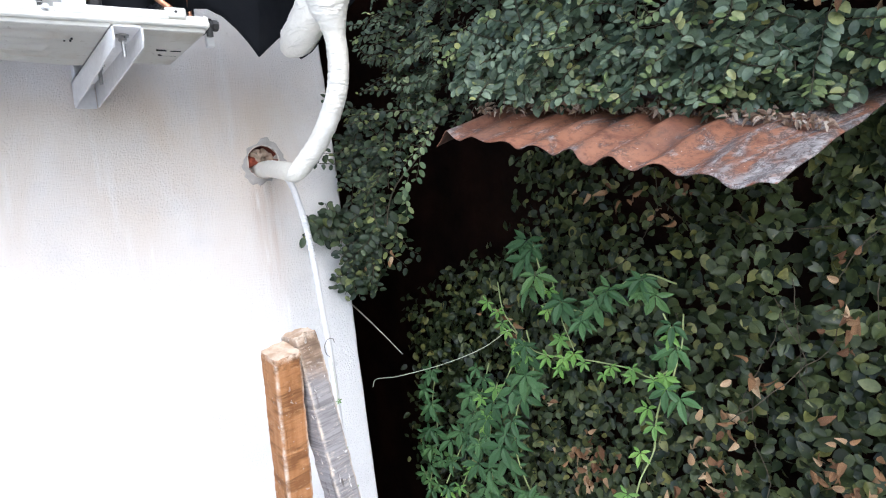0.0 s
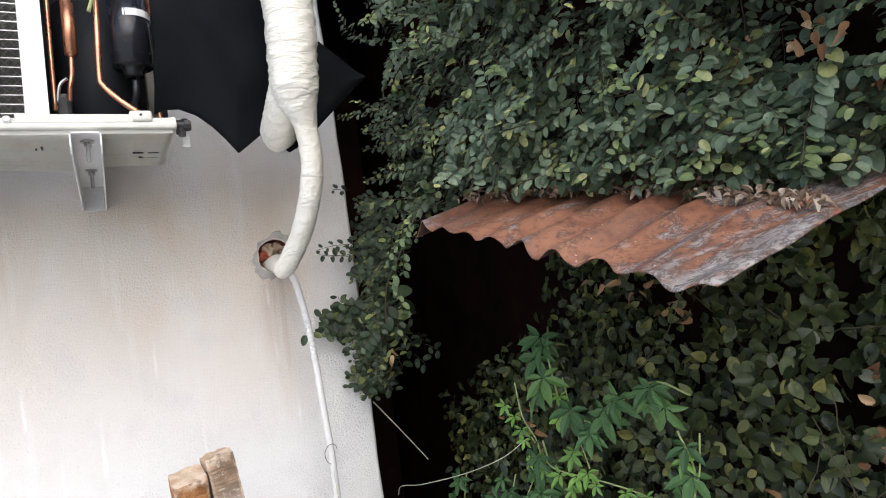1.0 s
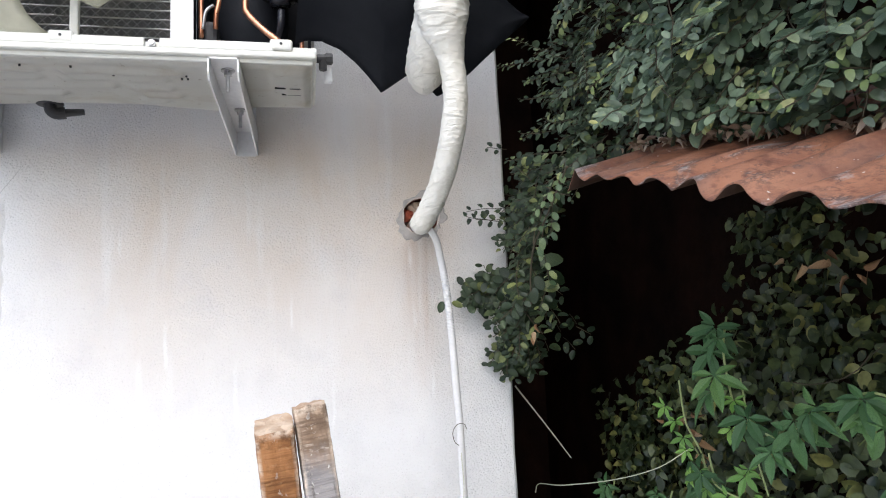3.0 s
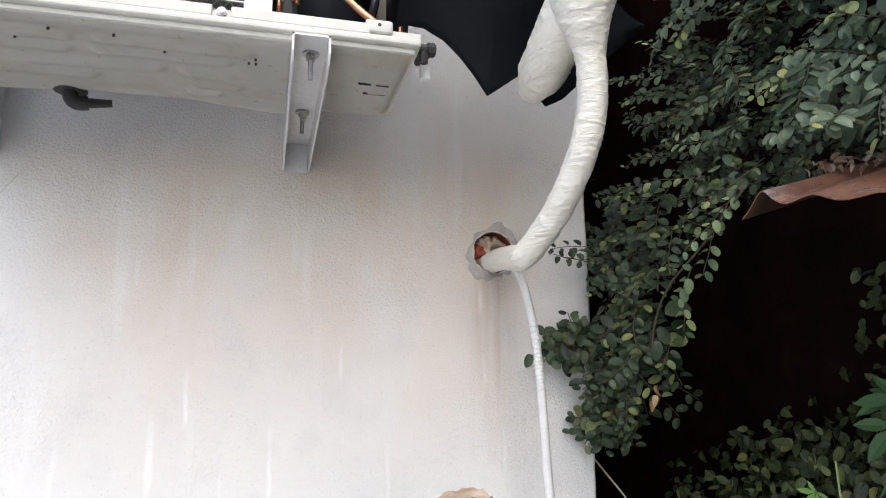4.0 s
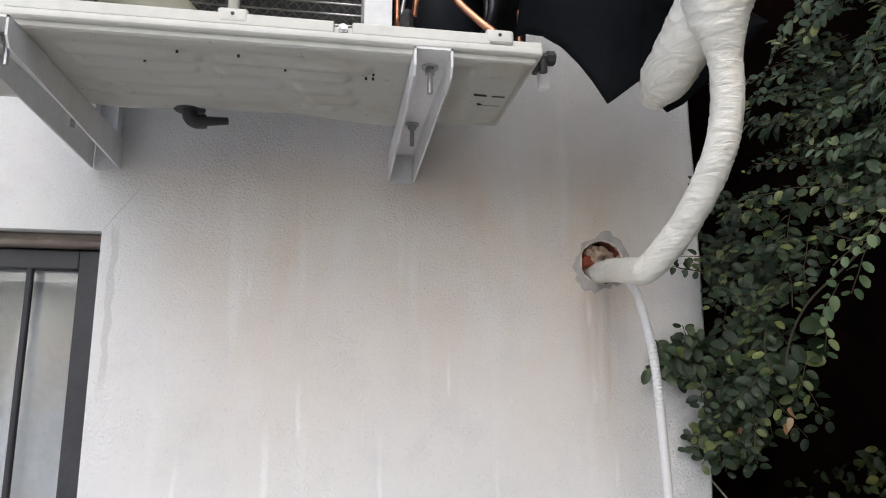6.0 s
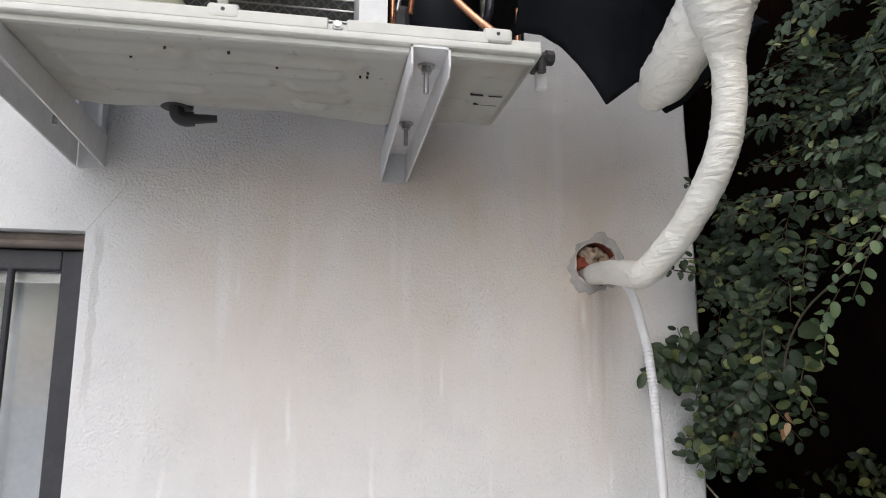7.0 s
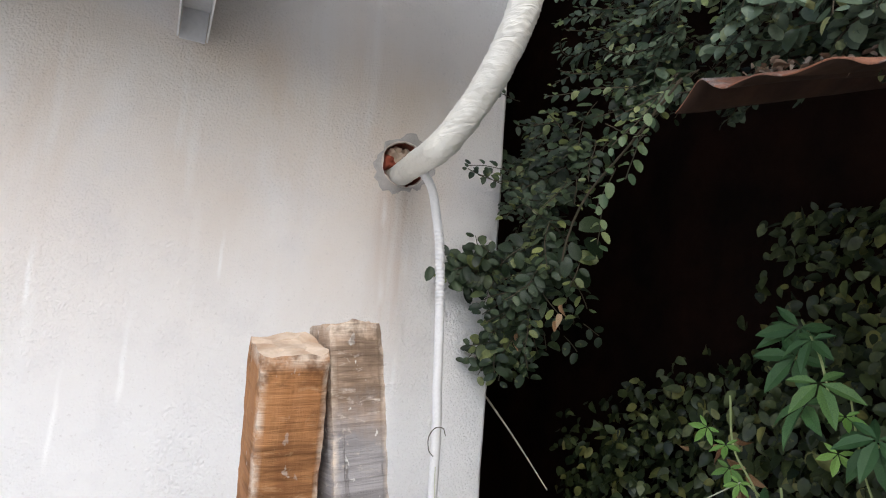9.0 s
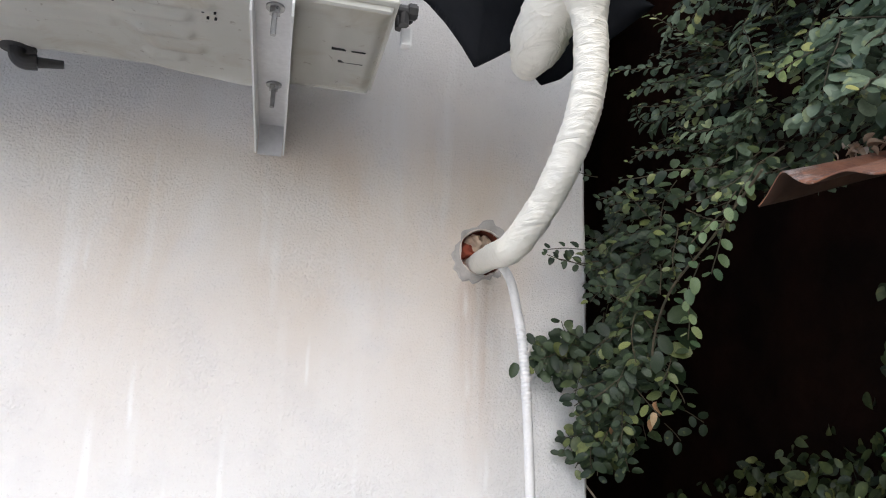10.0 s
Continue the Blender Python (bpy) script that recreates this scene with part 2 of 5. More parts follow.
STUCCO = stucco()
PLASTER = simple("bare_plaster", (0.54, 0.50, 0.47), (0.40, 0.37, 0.345), 30, 0.9, 0, 0.6, 120, 0.003)
BRICK = simple("raw_brick", (0.33, 0.075, 0.04), (0.18, 0.05, 0.03), 20, 0.9, 0, 0.6, 60, 0.003)
PAPER = simple("dirty_paper", (0.60, 0.48, 0.38), (0.40, 0.28, 0.20), 25, 0.8, 0, 0.5, 60, 0.003)
CONCRETE = simple("concrete", (0.70, 0.69, 0.67), (0.60, 0.59, 0.57), 3, 0.9, 0, 0.4, 60, 0.004)
# near-black brown: the shade of the gap is mixed into the wall colour
SHADEWALL = simple("dark_brick_wall", (0.022, 0.011, 0.008), (0.010, 0.007, 0.006), 6, 0.95, 0, 0.7, 30, 0.01, 0.0)
ENAMEL = simple("cream_enamel", (0.72, 0.71, 0.66), (0.63, 0.62, 0.56), 5, 0.38, 0, 0.05, 60)
st = Mat("stained_enamel", 0.42, spec=0.4)
film = st.mix(st.ramp(st.noise(5.0, 4), 0.35, 0.7), (0.83, 0.815, 0.755), (0.76, 0.745, 0.675))
film = st.mix(st.ramp(st.noise(1.0, 5, st.stretch(9.0, 16.0, 9.0), 0.65, 0.8), 0.52, 0.70, 0.0, 0.5), film, (0.62, 0.55, 0.44))
film = st.mix(st.ramp(st.noise(70.0, 3), 0.66, 0.74, 0.0, 0.5), film, (0.34, 0.27, 0.20))
st.colour(film).bump(st.noise(60.0, 3), 0.06, 0.001)
STAINED = st.m
WHITE = simple("white_paint", (0.78, 0.78, 0.77), (0.72, 0.72, 0.71), 8, 0.4, 0, 0.05)
BRACKET = simple("white_bracket_paint", (0.78, 0.775, 0.77), (0.70, 0.695, 0.69), 14, 0.4, 0, 0.1, 40)
STEEL = simple("zinc_steel", (0.52, 0.52, 0.52), (0.38, 0.38, 0.38), 60, 0.35, 0.9)
COPPER = simple("copper", (0.72, 0.36, 0.22), (0.55, 0.24, 0.14), 25, 0.33, 0.9)
BLACK = simple("black_plastic", (0.025, 0.025, 0.028), (0.035, 0.034, 0.033), 20, 0.45)
GLOSS = simple("black_lacquer", (0.012, 0.013, 0.018), (0.02, 0.02, 0.025), 20, 0.2)
FOAM = simple("black_foam", (0.012, 0.014, 0.019), (0.018, 0.020, 0.026), 6, 0.62, 0, 0.35, 160, 0.001, 0.25)
DARKSTEEL = simple("charcoal_frame_paint", (0.030, 0.031, 0.037), (0.042, 0.042, 0.048), 12, 0.5, 0, 0.1)
BROWNTRIM = simple("brown_trim_paint", (0.22, 0.18, 0.155), (0.15, 0.12, 0.105), 20, 0.6, 0, 0.2)
BROWNLINE = simple("rust_line", (0.30, 0.15, 0.09), (0.45, 0.36, 0.30), 30, 0.8)
TAPE = tape()
RUST = rust()
DARKUNDER = simple("black_bare_iron", (0.040, 0.024, 0.018), (0.075, 0.040, 0.026), 14, 0.85, 0, 0.5, 60, 0.002, 0.15)
ORANGEWOOD = timber("orange_sawn_wood", (0.34, 0.145, 0.055), (0.50, 0.245, 0.105), (0.60, 0.40, 0.23), 0.35, (0.024, 0.025), 1.773)
GREYWOOD = timber("grey_sawn_wood", (0.33, 0.22, 0.145), (0.46, 0.34, 0.25), (0.60, 0.51, 0.43), 0.8, (0.021, 0.027), 1.727, (0.33, 0.32, 0.325))
ENDWOOD = simple("end_grain", (0.66, 0.52, 0.39), (0.42, 0.28, 0.18), 45, 0.85, 0, 0.5, 90, 0.002)
HOSE = simple("white_hose", (0.77, 0.76, 0.755), (0.73, 0.72, 0.715), 30, 0.4)
LINEN = simple("white_curtain_cloth", (0.86, 0.89, 0.92), (0.80, 0.84, 0.88), 10, 0.9, 0, 0.2, 300)
ROOM = simple("room_paint", (0.72, 0.73, 0.74), (0.66, 0.67, 0.68), 3, 0.9)
BLADE = simple("beige_fan_plastic", (0.58, 0.57, 0.46), (0.52, 0.51, 0.40), 6, 0.5)
STEM = simple("vine_stem", (0.085, 0.065, 0.040), (0.05, 0.045, 0.028), 60, 0.85)
GREENSTEM = simple("green_tendril", (0.40, 0.46, 0.20), (0.30, 0.36, 0.14), 60, 0.6)
PALESTEM = simple("pale_tendril", (0.58, 0.58, 0.44), (0.48, 0.48, 0.34), 60, 0.6)
DRYSTEM = simple("dry_twig", (0.55, 0.50, 0.42), (0.42, 0.37, 0.30), 60, 0.8)
FIG = ((0.045, 0.074, 0.042), (0.222, 0.290, 0.186), (0.46, 0.45, 0.14))
SMALL_LEAF = leafy("creeping_fig_leaf", *FIG, "island", 0.34, 0.92)
SMALL_LEAF_ONE = leafy("creeping_fig_leaf_single", *FIG, "object", 0.34, 0.92)
TIP_LEAF_MANY = leafy("young_fig_leaf_many", (0.10, 0.15, 0.06), (0.30, 0.37, 0.14), (0.52, 0.50, 0.24), "island", 0.4)
TIP_LEAF = leafy("young_fig_leaf", (0.06, 0.11, 0.05), (0.24, 0.31, 0.13), (0.50, 0.52, 0.24), "object", 0.4)
# darker fig tone for the corner: its shade is put into the colour
SHADE_FIG = ((0.013, 0.027, 0.012), (0.066, 0.100, 0.046), (0.26, 0.29, 0.09))
SHADE_LEAF = leafy("old_fig_leaf", *SHADE_FIG, "island", 0.42)
SHADE_LEAF_ONE = leafy("old_fig_leaf_single", *SHADE_FIG, "object", 0.42)
MATURE = ((0.013, 0.024, 0.010), (0.120, 0.152, 0.056), (0.30, 0.28, 0.08))
BIG_LEAF = leafy("mature_fig_leaf", *MATURE, "island", 0.36)
BIG_LEAF_ONE = leafy("mature_fig_leaf_single", *MATURE, "object", 0.36)
PALM_LEAF = leafy("creeper_leaf", (0.045, 0.115, 0.040), (0.105, 0.22, 0.075), (0.17, 0.30, 0.08), "object", 0.5)
YOUNG_LEAF = leafy("young_creeper_leaf", (0.15, 0.30, 0.07), (0.21, 0.40, 0.08), (0.30, 0.50, 0.11), "object", 0.5)
DEAD_LEAF = leafy("dead_leaf", (0.15, 0.070, 0.032), (0.43, 0.245, 0.115), (0.60, 0.45, 0.28), "object", 0.8, 0.62)
LITTER = leafy("pale_litter", (0.30, 0.20, 0.13), (0.55, 0.42, 0.32), (0.75, 0.68, 0.58), "object", 0.8, 0.7)
fins = Mat("aluminium_fins", 0.45, 0.5)
fins.colour(fins.mix(fins.wave(155.0, "X", 0.3), (0.10, 0.10, 0.10), (0.36, 0.36, 0.35))).bump(fins.wave(155.0, "X", 0.3), 0.8, 0.002)
FINS = fins.m
gl = Mat("window_glass", 0.02)
gl.b.inputs["Transmission Weight"].default_value = 1.0
gl.b.inputs["IOR"].default_value = 1.45
gl.colour((1.0, 1.0, 1.0))
GLASS = gl.m

# ---- building blocks ----
rng = np.random.RandomState(7)


def mesh_of(name, bm, mat, smooth=False):
    me = bpy.data.meshes.new(name)
    bmesh.ops.recalc_face_normals(bm, faces=bm.faces)
    bm.to_mesh(me)
    bm.free()
    me.materials.append(mat)
    if smooth:
        me.polygons.foreach_set("use_smooth", [True] * len(me.polygons))
    return me


def part(name, bm, mat, parent=None, label="", smooth=False):
    """Links a bmesh as one mesh object, under a thing or a part if one is given."""
    ob = new(name, mesh_of(name, bm, mat, smooth))
    if parent:
        ob.parent = parent
        ob.matrix_parent_inverse = parent.matrix_world.inverted()
    return tagged(ob, label)


def empty(name, place, label, category, group=""):
    ob = new(name)
    ob.location = place
    ob.matrix_world = Matrix.Translation(place)
    return tagged(ob, label, category, group)


def box(x0, x1, y0, y1, z0, z1, bevel=0.0, bm=None, segments=2):
    bm = bm or bmesh.new()
    one = bmesh.new()
    bmesh.ops.create_cube(one, size=1.0, matrix=Matrix.Translation(((x0 + x1) / 2, (y0 + y1) / 2, (z0 + z1) / 2)) @ Matrix.Diagonal((x1 - x0, y1 - y0, z1 - z0, 1)))
    if bevel:
        bmesh.ops.bevel(one, geom=one.edges[:], offset=bevel, segments=segments, profile=0.6, affect="EDGES")
    return join(bm, one)


def join(bm, one):
    me = bpy.data.meshes.new("tmp")
    one.to_mesh(me)
    one.free()
    bm.from_mesh(me)
    bpy.data.meshes.remove(me)
    return bm


def rod(a, b, r, bm=None, n=10, r2=None, bevel=0.0):
    bm = bm or bmesh.new()
    a, b = Vector(a), Vector(b)
    one = bmesh.new()
    m = Matrix.Translation((a + b) / 2) @ (b - a).to_track_quat("Z", "Y").to_matrix().to_4x4()
    bmesh.ops.create_cone(one, cap_ends=True, segments=n, radius1=r, radius2=r if r2 is None else r2, depth=(b - a).length, matrix=m)
    if bevel:
        ends = [e for e in one.edges if len([f for f in e.link_faces if len(f.verts) > 4]) == 1]
        bmesh.ops.bevel(one, geom=ends, offset=bevel, segments=3, affect="EDGES")
    return join(bm, one)


def smooth_line(points, steps=8):
    """A Catmull-Rom line through the points."""
    p = [np.array(q, float) for q in points]
    p = [2 * p[0] - p[1]] + p + [2 * p[-1] - p[-2]]
    out = []
    for i in range(1, len(p) - 2):
        for k in range(steps):
            t = k / steps
            a, b, c, d = p[i - 1], p[i], p[i + 1], p[i + 2]
            out.append(0.5 * (2 * b + (c - a) * t + (2 * a - 5 * b + 4 * c - d) * t * t + (3 * b - a - 3 * c + d) * t ** 3))
    out.append(p[-2])
    return out


def tube(line, radius, n=12, bm=None, cap=True, shape=None):
    """A tube along a line; radius is a number or a function of (way along in metres, angle, fraction)."""
    bm = bm or bmesh.new()
    line = [Vector(q) for q in line]
    way, total = 0.0, sum((line[i + 1] - line[i]).length for i in range(len(line) - 1))
    side = None
    rings = []
    for i, q in enumerate(line):
        d = (line[min(i + 1, len(line) - 1)] - line[max(i - 1, 0)]).normalized()
        if side is None:
            side = d.cross(Vector((0.31, 0.87, 0.38))).normalized()
        side = (side - d * side.dot(d)).normalized()
        up = d.cross(side)
        if i:
            way += (line[i] - line[i - 1]).length
        ring = []
        for k in range(n):
            a = 2 * math.pi * k / n
            r = radius(way, a, way / total) if callable(radius) else radius
            ring.append(bm.verts.new(q + (side * math.cos(a) + up * math.sin(a)) * r))
        rings.append(ring)
    for r0, r1 in zip(rings, rings[1:]):
        for k in range(n):
            bm.faces.new((r0[k], r0[(k + 1) % n], r1[(k + 1) % n], r1[k]))
    if cap:
        bm.faces.new(rings[0][::-1])
        bm.faces.new(rings[-1])
    return bm


# ---- the setting ----
WALL_Y, EDGE_X = 2.10, 1.138
HX, HZ, HR = 0.922, 2.070, 0.044
WX0, WX1, WZ0, WZ1 = -1.34, -0.035, 0.95, 2.10


def wall_with_hole():
    """The plastered house wall, 0.2 m thick, with the window opening and the pipe's hole."""
    bm = bmesh.new()
    y0, y1 = WALL_Y, WALL_Y + 0.2
    h = 0.10
    for x0, x1, z0, z1 in ((-3.2, WX0, 0, 3.3), (WX0, WX1, 0, WZ0), (WX0, WX1, WZ1, 3.3), (WX1, HX - h, 0, 3.3), (HX - h, HX + h, 0, HZ - h), (HX - h, HX + h, HZ + h, 3.3), (HX + h, EDGE_X - 0.03, 0, 3.3)):
        box(x0, x1, y0, y1, z0, z1, bm=bm)
    n = 32
    rings = []
    for y, grow in ((y0, 0), (y0 + 0.13, 0.004)):
        rings.append([bm.verts.new((HX + (HR + grow) * math.cos(2 * math.pi * k / n) * (1 + 0.05 * math.sin(5 * k)), y, HZ + (HR + grow) * math.sin(2 * math.pi * k / n) * (1 + 0.05 * math.cos(3 * k)))) for k in range(n)])
    outer = []
    for k in range(n):
        c, s = math.cos(2 * math.pi * k / n), math.sin(2 * math.pi * k / n)
        g = h / max(abs(c), abs(s))
        outer.append(bm.verts.new((HX + c * g, y0, HZ + s * g)))
    for k in range(n):
        j = (k + 1) % n
        bm.faces.new((outer[k], outer[j], rings[0][j], rings[0][k]))
        bm.faces.new((rings[0][k], rings[0][j], rings[1][j], rings[1][k]))
    bm.faces.new(rings[1])
    # the free end of the wall, its plaster arris a little uneven
    rows = []
    for i in range(67):
        z = 3.3 * i / 66
        w = 0.003 * noise.noise((0.0, 5.0, z * 9)) + 0.004 * noise.noise((3.0, 0.0, z * 2.3)) - 0.03 * max(0.0, (z - 2.22)) ** 1.5
        rows.append([bm.verts.new(q) for q in ((EDGE_X - 0.03, y0, z), (EDGE_X - 0.006 + w, y0, z), (EDGE_X + w, y0 + 0.006, z), (EDGE_X + w, y1, z), (EDGE_X - 0.03, y1, z))])
    for r0, r1 in zip(rows, rows[1:]):
        for k in range(4):
            bm.faces.new((r0[k], r0[k + 1], r1[k + 1], r1[k]))
    return bm


house_wall = tagged(part("wall_house", wall_with_hole(), STUCCO), "white rough stucco house wall with brown rain stains", "wall", kind="structure")

bm = bmesh.new()
bmesh.ops.create_grid(bm, x_segments=60, y_segments=60, size=30)
for v in bm.verts:
    v.co.z = 0.012 * noise.noise(v.co * 0.8) - 0.012
tagged(part("ground", bm, CONCRETE), "grey worn concrete yard", "ground", kind="structure")
# unseen dark bed, added to cut light bounced up under the sheet
DARKBED = simple("damp_soil", (0.045, 0.032, 0.022), (0.028, 0.020, 0.014), 9, 0.95, 0, 0.8, 40, 0.01, 0.1)
bed = bmesh.new()
bmesh.ops.create_grid(bed, x_segments=16, y_segments=120, size=0.5, matrix=Matrix.Translation((1.24, 0.5, 0.03)) @ Matrix.Diagonal((0.79, 8.9, 1, 1)))
for v in bed.verts:
    v.co.z += 0.02 * noise.noise(v.co * 6) - (0.06 if v.co.x < 0.87 else 0.0)
tagged(part("ground_bed", bed, DARKBED, smooth=True), "unseen dark bed added along the ivy to cut bounced light", "ground", kind="structure")
# walls round the gap, coloured near black in place of its shade
tagged(part("wall_boundary", box(1.64, 1.80, -4.0, 5.0, 0, 3.3), SHADEWALL), "dark brown boundary wall behind the leaves, shade in its colour", "wall", kind="structure")
tagged(part("wall_passage_end", box(EDGE_X - 0.2, 1.64, 3.3, 3.45, 0, 3.3), SHADEWALL), "added wall closing the narrow passage, shade in its colour", "wall", kind="structure")
tagged(part("wall_house_side", box(EDGE_X - 0.2, EDGE_X - 0.06, WALL_Y + 0.203, 3.3, 0, 3.3), SHADEWALL), "side wall of the house in the passage, shade in its colour", "wall", kind="structure")
# unseen roof, added to keep skylight out of the passage
tagged(part("ceiling_passage", box(EDGE_X - 0.2, 1.80, WALL_Y + 0.25, 3.45, 3.303, 3.4), SHADEWALL), "unseen roof added over the narrow passage to keep it dark", "roof", kind="structure")

# room behind the window
tagged(part("wall_room", box(-2.2, 0.3, 3.6, 3.7, 0, 2.7), ROOM), "grey painted room wall behind the curtain", "wall", kind="structure")
tagged(part("wall_room_left", box(-2.3, -2.2, 2.303, 3.7, 0, 2.7), ROOM), "grey painted room wall", "wall", kind="structure")
tagged(part("wall_room_right", box(0.3, 0.4, 2.303, 3.7, 0, 2.7), ROOM), "grey painted room wall", "wall", kind="structure")
tagged(part("ceiling_room", box(-2.3, 0.4, 2.303, 3.7, 2.703, 2.8), ROOM), "grey painted ceiling of the room", "ceiling", kind="structure")


def window():
    w = empty("window_1", ((WX0 + WX1) / 2, WALL_Y + 0.06, WZ0), "charcoal steel window with vertical security bars", "window")
    w["kind"] = "structure"
    fy0, fy1 = WALL_Y + 0.045, WALL_Y + 0.085
    t = 0.05
    part("window_frame", box(WX1 - t, WX1 - 0.001, fy0, fy1, WZ0, WZ1 - 0.030, 0.003), DARKSTEEL, w)
    part("window_frame", box(WX0 + 0.001, WX0 + t, fy0, fy1, WZ0, WZ1 - 0.030, 0.003), DARKSTEEL, w)
    part("window_frame", box(WX0 + t, WX1 - t, fy0, fy1, WZ1 - 0.066, WZ1 - 0.030, 0.003), DARKSTEEL, w)
    part("window_frame", box(WX0 + t, WX1 - t, fy0, fy1, WZ0, WZ0 + 0.04, 0.003), DARKSTEEL, w)
    trim = box(WX0 + 0.001, WX1 - 0.001, WALL_Y + 0.03, WALL_Y + 0.085, WZ1 - 0.027, WZ1 - 0.001, 0.004)
    tube([(WX0 + 0.002, WALL_Y + 0.028, WZ1 - 0.020), (WX1 - 0.002, WALL_Y + 0.028, WZ1 - 0.020)], 0.007, 12, trim)
    part("lintel_trim", trim, BROWNTRIM, w, "brown painted rolled strip under the lintel")
    part("hook", tube(smooth_line([(-0.262, WALL_Y + 0.030, WZ1 - 0.012), (-0.258, WALL_Y + 0.012, WZ1 - 0.022), (-0.250, WALL_Y + 0.014, WZ1 - 0.030), (-0.244, WALL_Y + 0.022, WZ1 - 0.026)], 5), 0.0035, 8), BROWNTRIM, w)
    part("sill", box(WX0 + 0.001, WX1 - 0.001, WALL_Y - 0.03, WALL_Y + 0.2, WZ0 - 0.03, WZ0, 0.004), DARKSTEEL, w)
    x = WX1 - 0.134
    while x > WX0 + 0.06:
        part("bar", rod((x, WALL_Y + 0.052, WZ0 + 0.02), (x, WALL_Y + 0.052, WZ1 - 0.05), 0.0065, n=12), DARKSTEEL, w)
        x -= 0.161
    part("inner_rail", box(WX0 + t, WX1 - t, fy1 + 0.012, fy1 + 0.03, WZ1 - 0.084, WZ1 - 0.068, 0.002), WHITE, w, "white inner sash rail")
    part("inner_mullion", box(-0.405, -0.385, fy1 + 0.012, fy1 + 0.03, WZ0, WZ1 - 0.084, 0.002), DARKSTEEL, w)
    pane = part("pane", box(WX0 + t, WX1 - t, fy1 - 0.012, fy1 - 0.008, WZ0 + 0.04, WZ1 - 0.066), GLASS, w)
    pane.visible_shadow = False


window()


def curtain():
    """Two drawn cloths in soft pleats, one gathered aside."""
    bm = bmesh.new()
    nx, nz = 150, 30
    for x0, x1, lean in ((-1.32, -0.42, 0.0), (-0.43, -0.085, 0.16)):
        grid = []
        for j in range(nz + 1):
            v = j / nz
            row = []
            for i in range(nx + 1):
                u = i / nx
                x = x0 + (x1 - x0) * u - lean * (1 - v) * (1 - u) * 0.7
                y = WALL_Y + 0.200 + 0.022 * math.sin((u * (x1 - x0) - 0.16 * v) * 48 + 2.0 * noise.noise((u * 3, 0, v * 0.8))) + 0.016 * noise.noise((u * 3 + v, 2, v * 1.2))
                row.append(bm.verts.new((x, y, 0.5 + (WZ1 - 0.02 - 0.5) * v)))
            grid.append(row)
        for a, b in zip(grid, grid[1:]):
            for i in range(nx):
                bm.faces.new((a[i], a[i + 1], b[i + 1], b[i]))
    bmesh.ops.solidify(bm, geom=bm.faces[:], thickness=0.0015)
    tagged(part("curtain", bm, LINEN, smooth=True), "white pleated curtain hanging behind the window", "curtain")
    tagged(part("curtain_rail", rod((WX0 + 0.005, WALL_Y + 0.200, WZ1 - 0.012), (WX1 - 0.005, WALL_Y + 0.200, WZ1 - 0.012), 0.006), WHITE), "white curtain rail above the window", "curtain rail")


curtain()

# ---- the air conditioner's outdoor machine ----
UX0, UX1, UY0, UY1, UZ, UTOP = -0.165, 0.668, 1.662, 1.925, 2.279, 2.83


def wall_bracket(x):
    """A pressed steel angle: a tapered channel open below, and an upright channel on the wall."""
    b = empty("wall_bracket", (x, WALL_Y, 2.216), "white painted steel wall bracket under the outdoor unit", "bracket", "brackets under the outdoor unit")
    w, t = 0.026, 0.003
    yf = 1.635
    arm = box(x - w, x + w, yf, WALL_Y - 0.006, UZ - 0.007, UZ - 0.004, bm=None)
    for s in (-1, 1):
        xs = sorted((x + s * w, x + s * (w - t)))
        vs = [arm.verts.new((xx, y, z)) for xx in xs for y, z in ((yf, UZ - 0.004), (yf, UZ - 0.030), (yf + 0.010, UZ - 0.042), (WALL_Y - 0.006, 2.216), (WALL_Y - 0.006, UZ - 0.004))]
        a, c = vs[:5], vs[5:]
        arm.faces.new(a)
        arm.faces.new(c[::-1])
        for k in range(5):
            arm.faces.new((a[k], a[(k + 1) % 5], c[(k + 1) % 5], c[k]))
    part("arm", arm, BRACKET, b)
    up = box(x - w + 0.0045, x + w - 0.0045, WALL_Y - 0.0045, WALL_Y - 0.001, 2.215, 2.62)
    for s in (-1, 1):
        xs = sorted((x + s * (w - 0.004), x + s * (w - 0.0075)))
        box(xs[0], xs[1], WALL_Y - 0.035, WALL_Y - 0.001, UZ + 0.004, 2.62, bm=up)
    part("upright", up, BRACKET, b)
    for y, drop in ((1.688, 0.035), (1.917, 0.035)):
        bolt = rod((x + 0.002, y, UZ - 0.004), (x + 0.002, y, UZ - 0.012 - drop), 0.0038, n=10)
        rod((x + 0.002, y, UZ - 0.0072), (x + 0.002, y, UZ - 0.010), 0.012, bolt, 18)
        rod((x + 0.002, y, UZ - 0.010), (x + 0.002, y, UZ - 0.018), 0.0075, bolt, 6)
        part("bolt", bolt, STEEL, b, "zinc bolt with washer and nut")
    part("foot_pad", rod((x, 1.80, UZ - 0.004), (x, 1.80, UZ - 0.0005), 0.018, n=16), BLACK, b)
    return b


wall_bracket(0.510)
wall_bracket(-0.036)


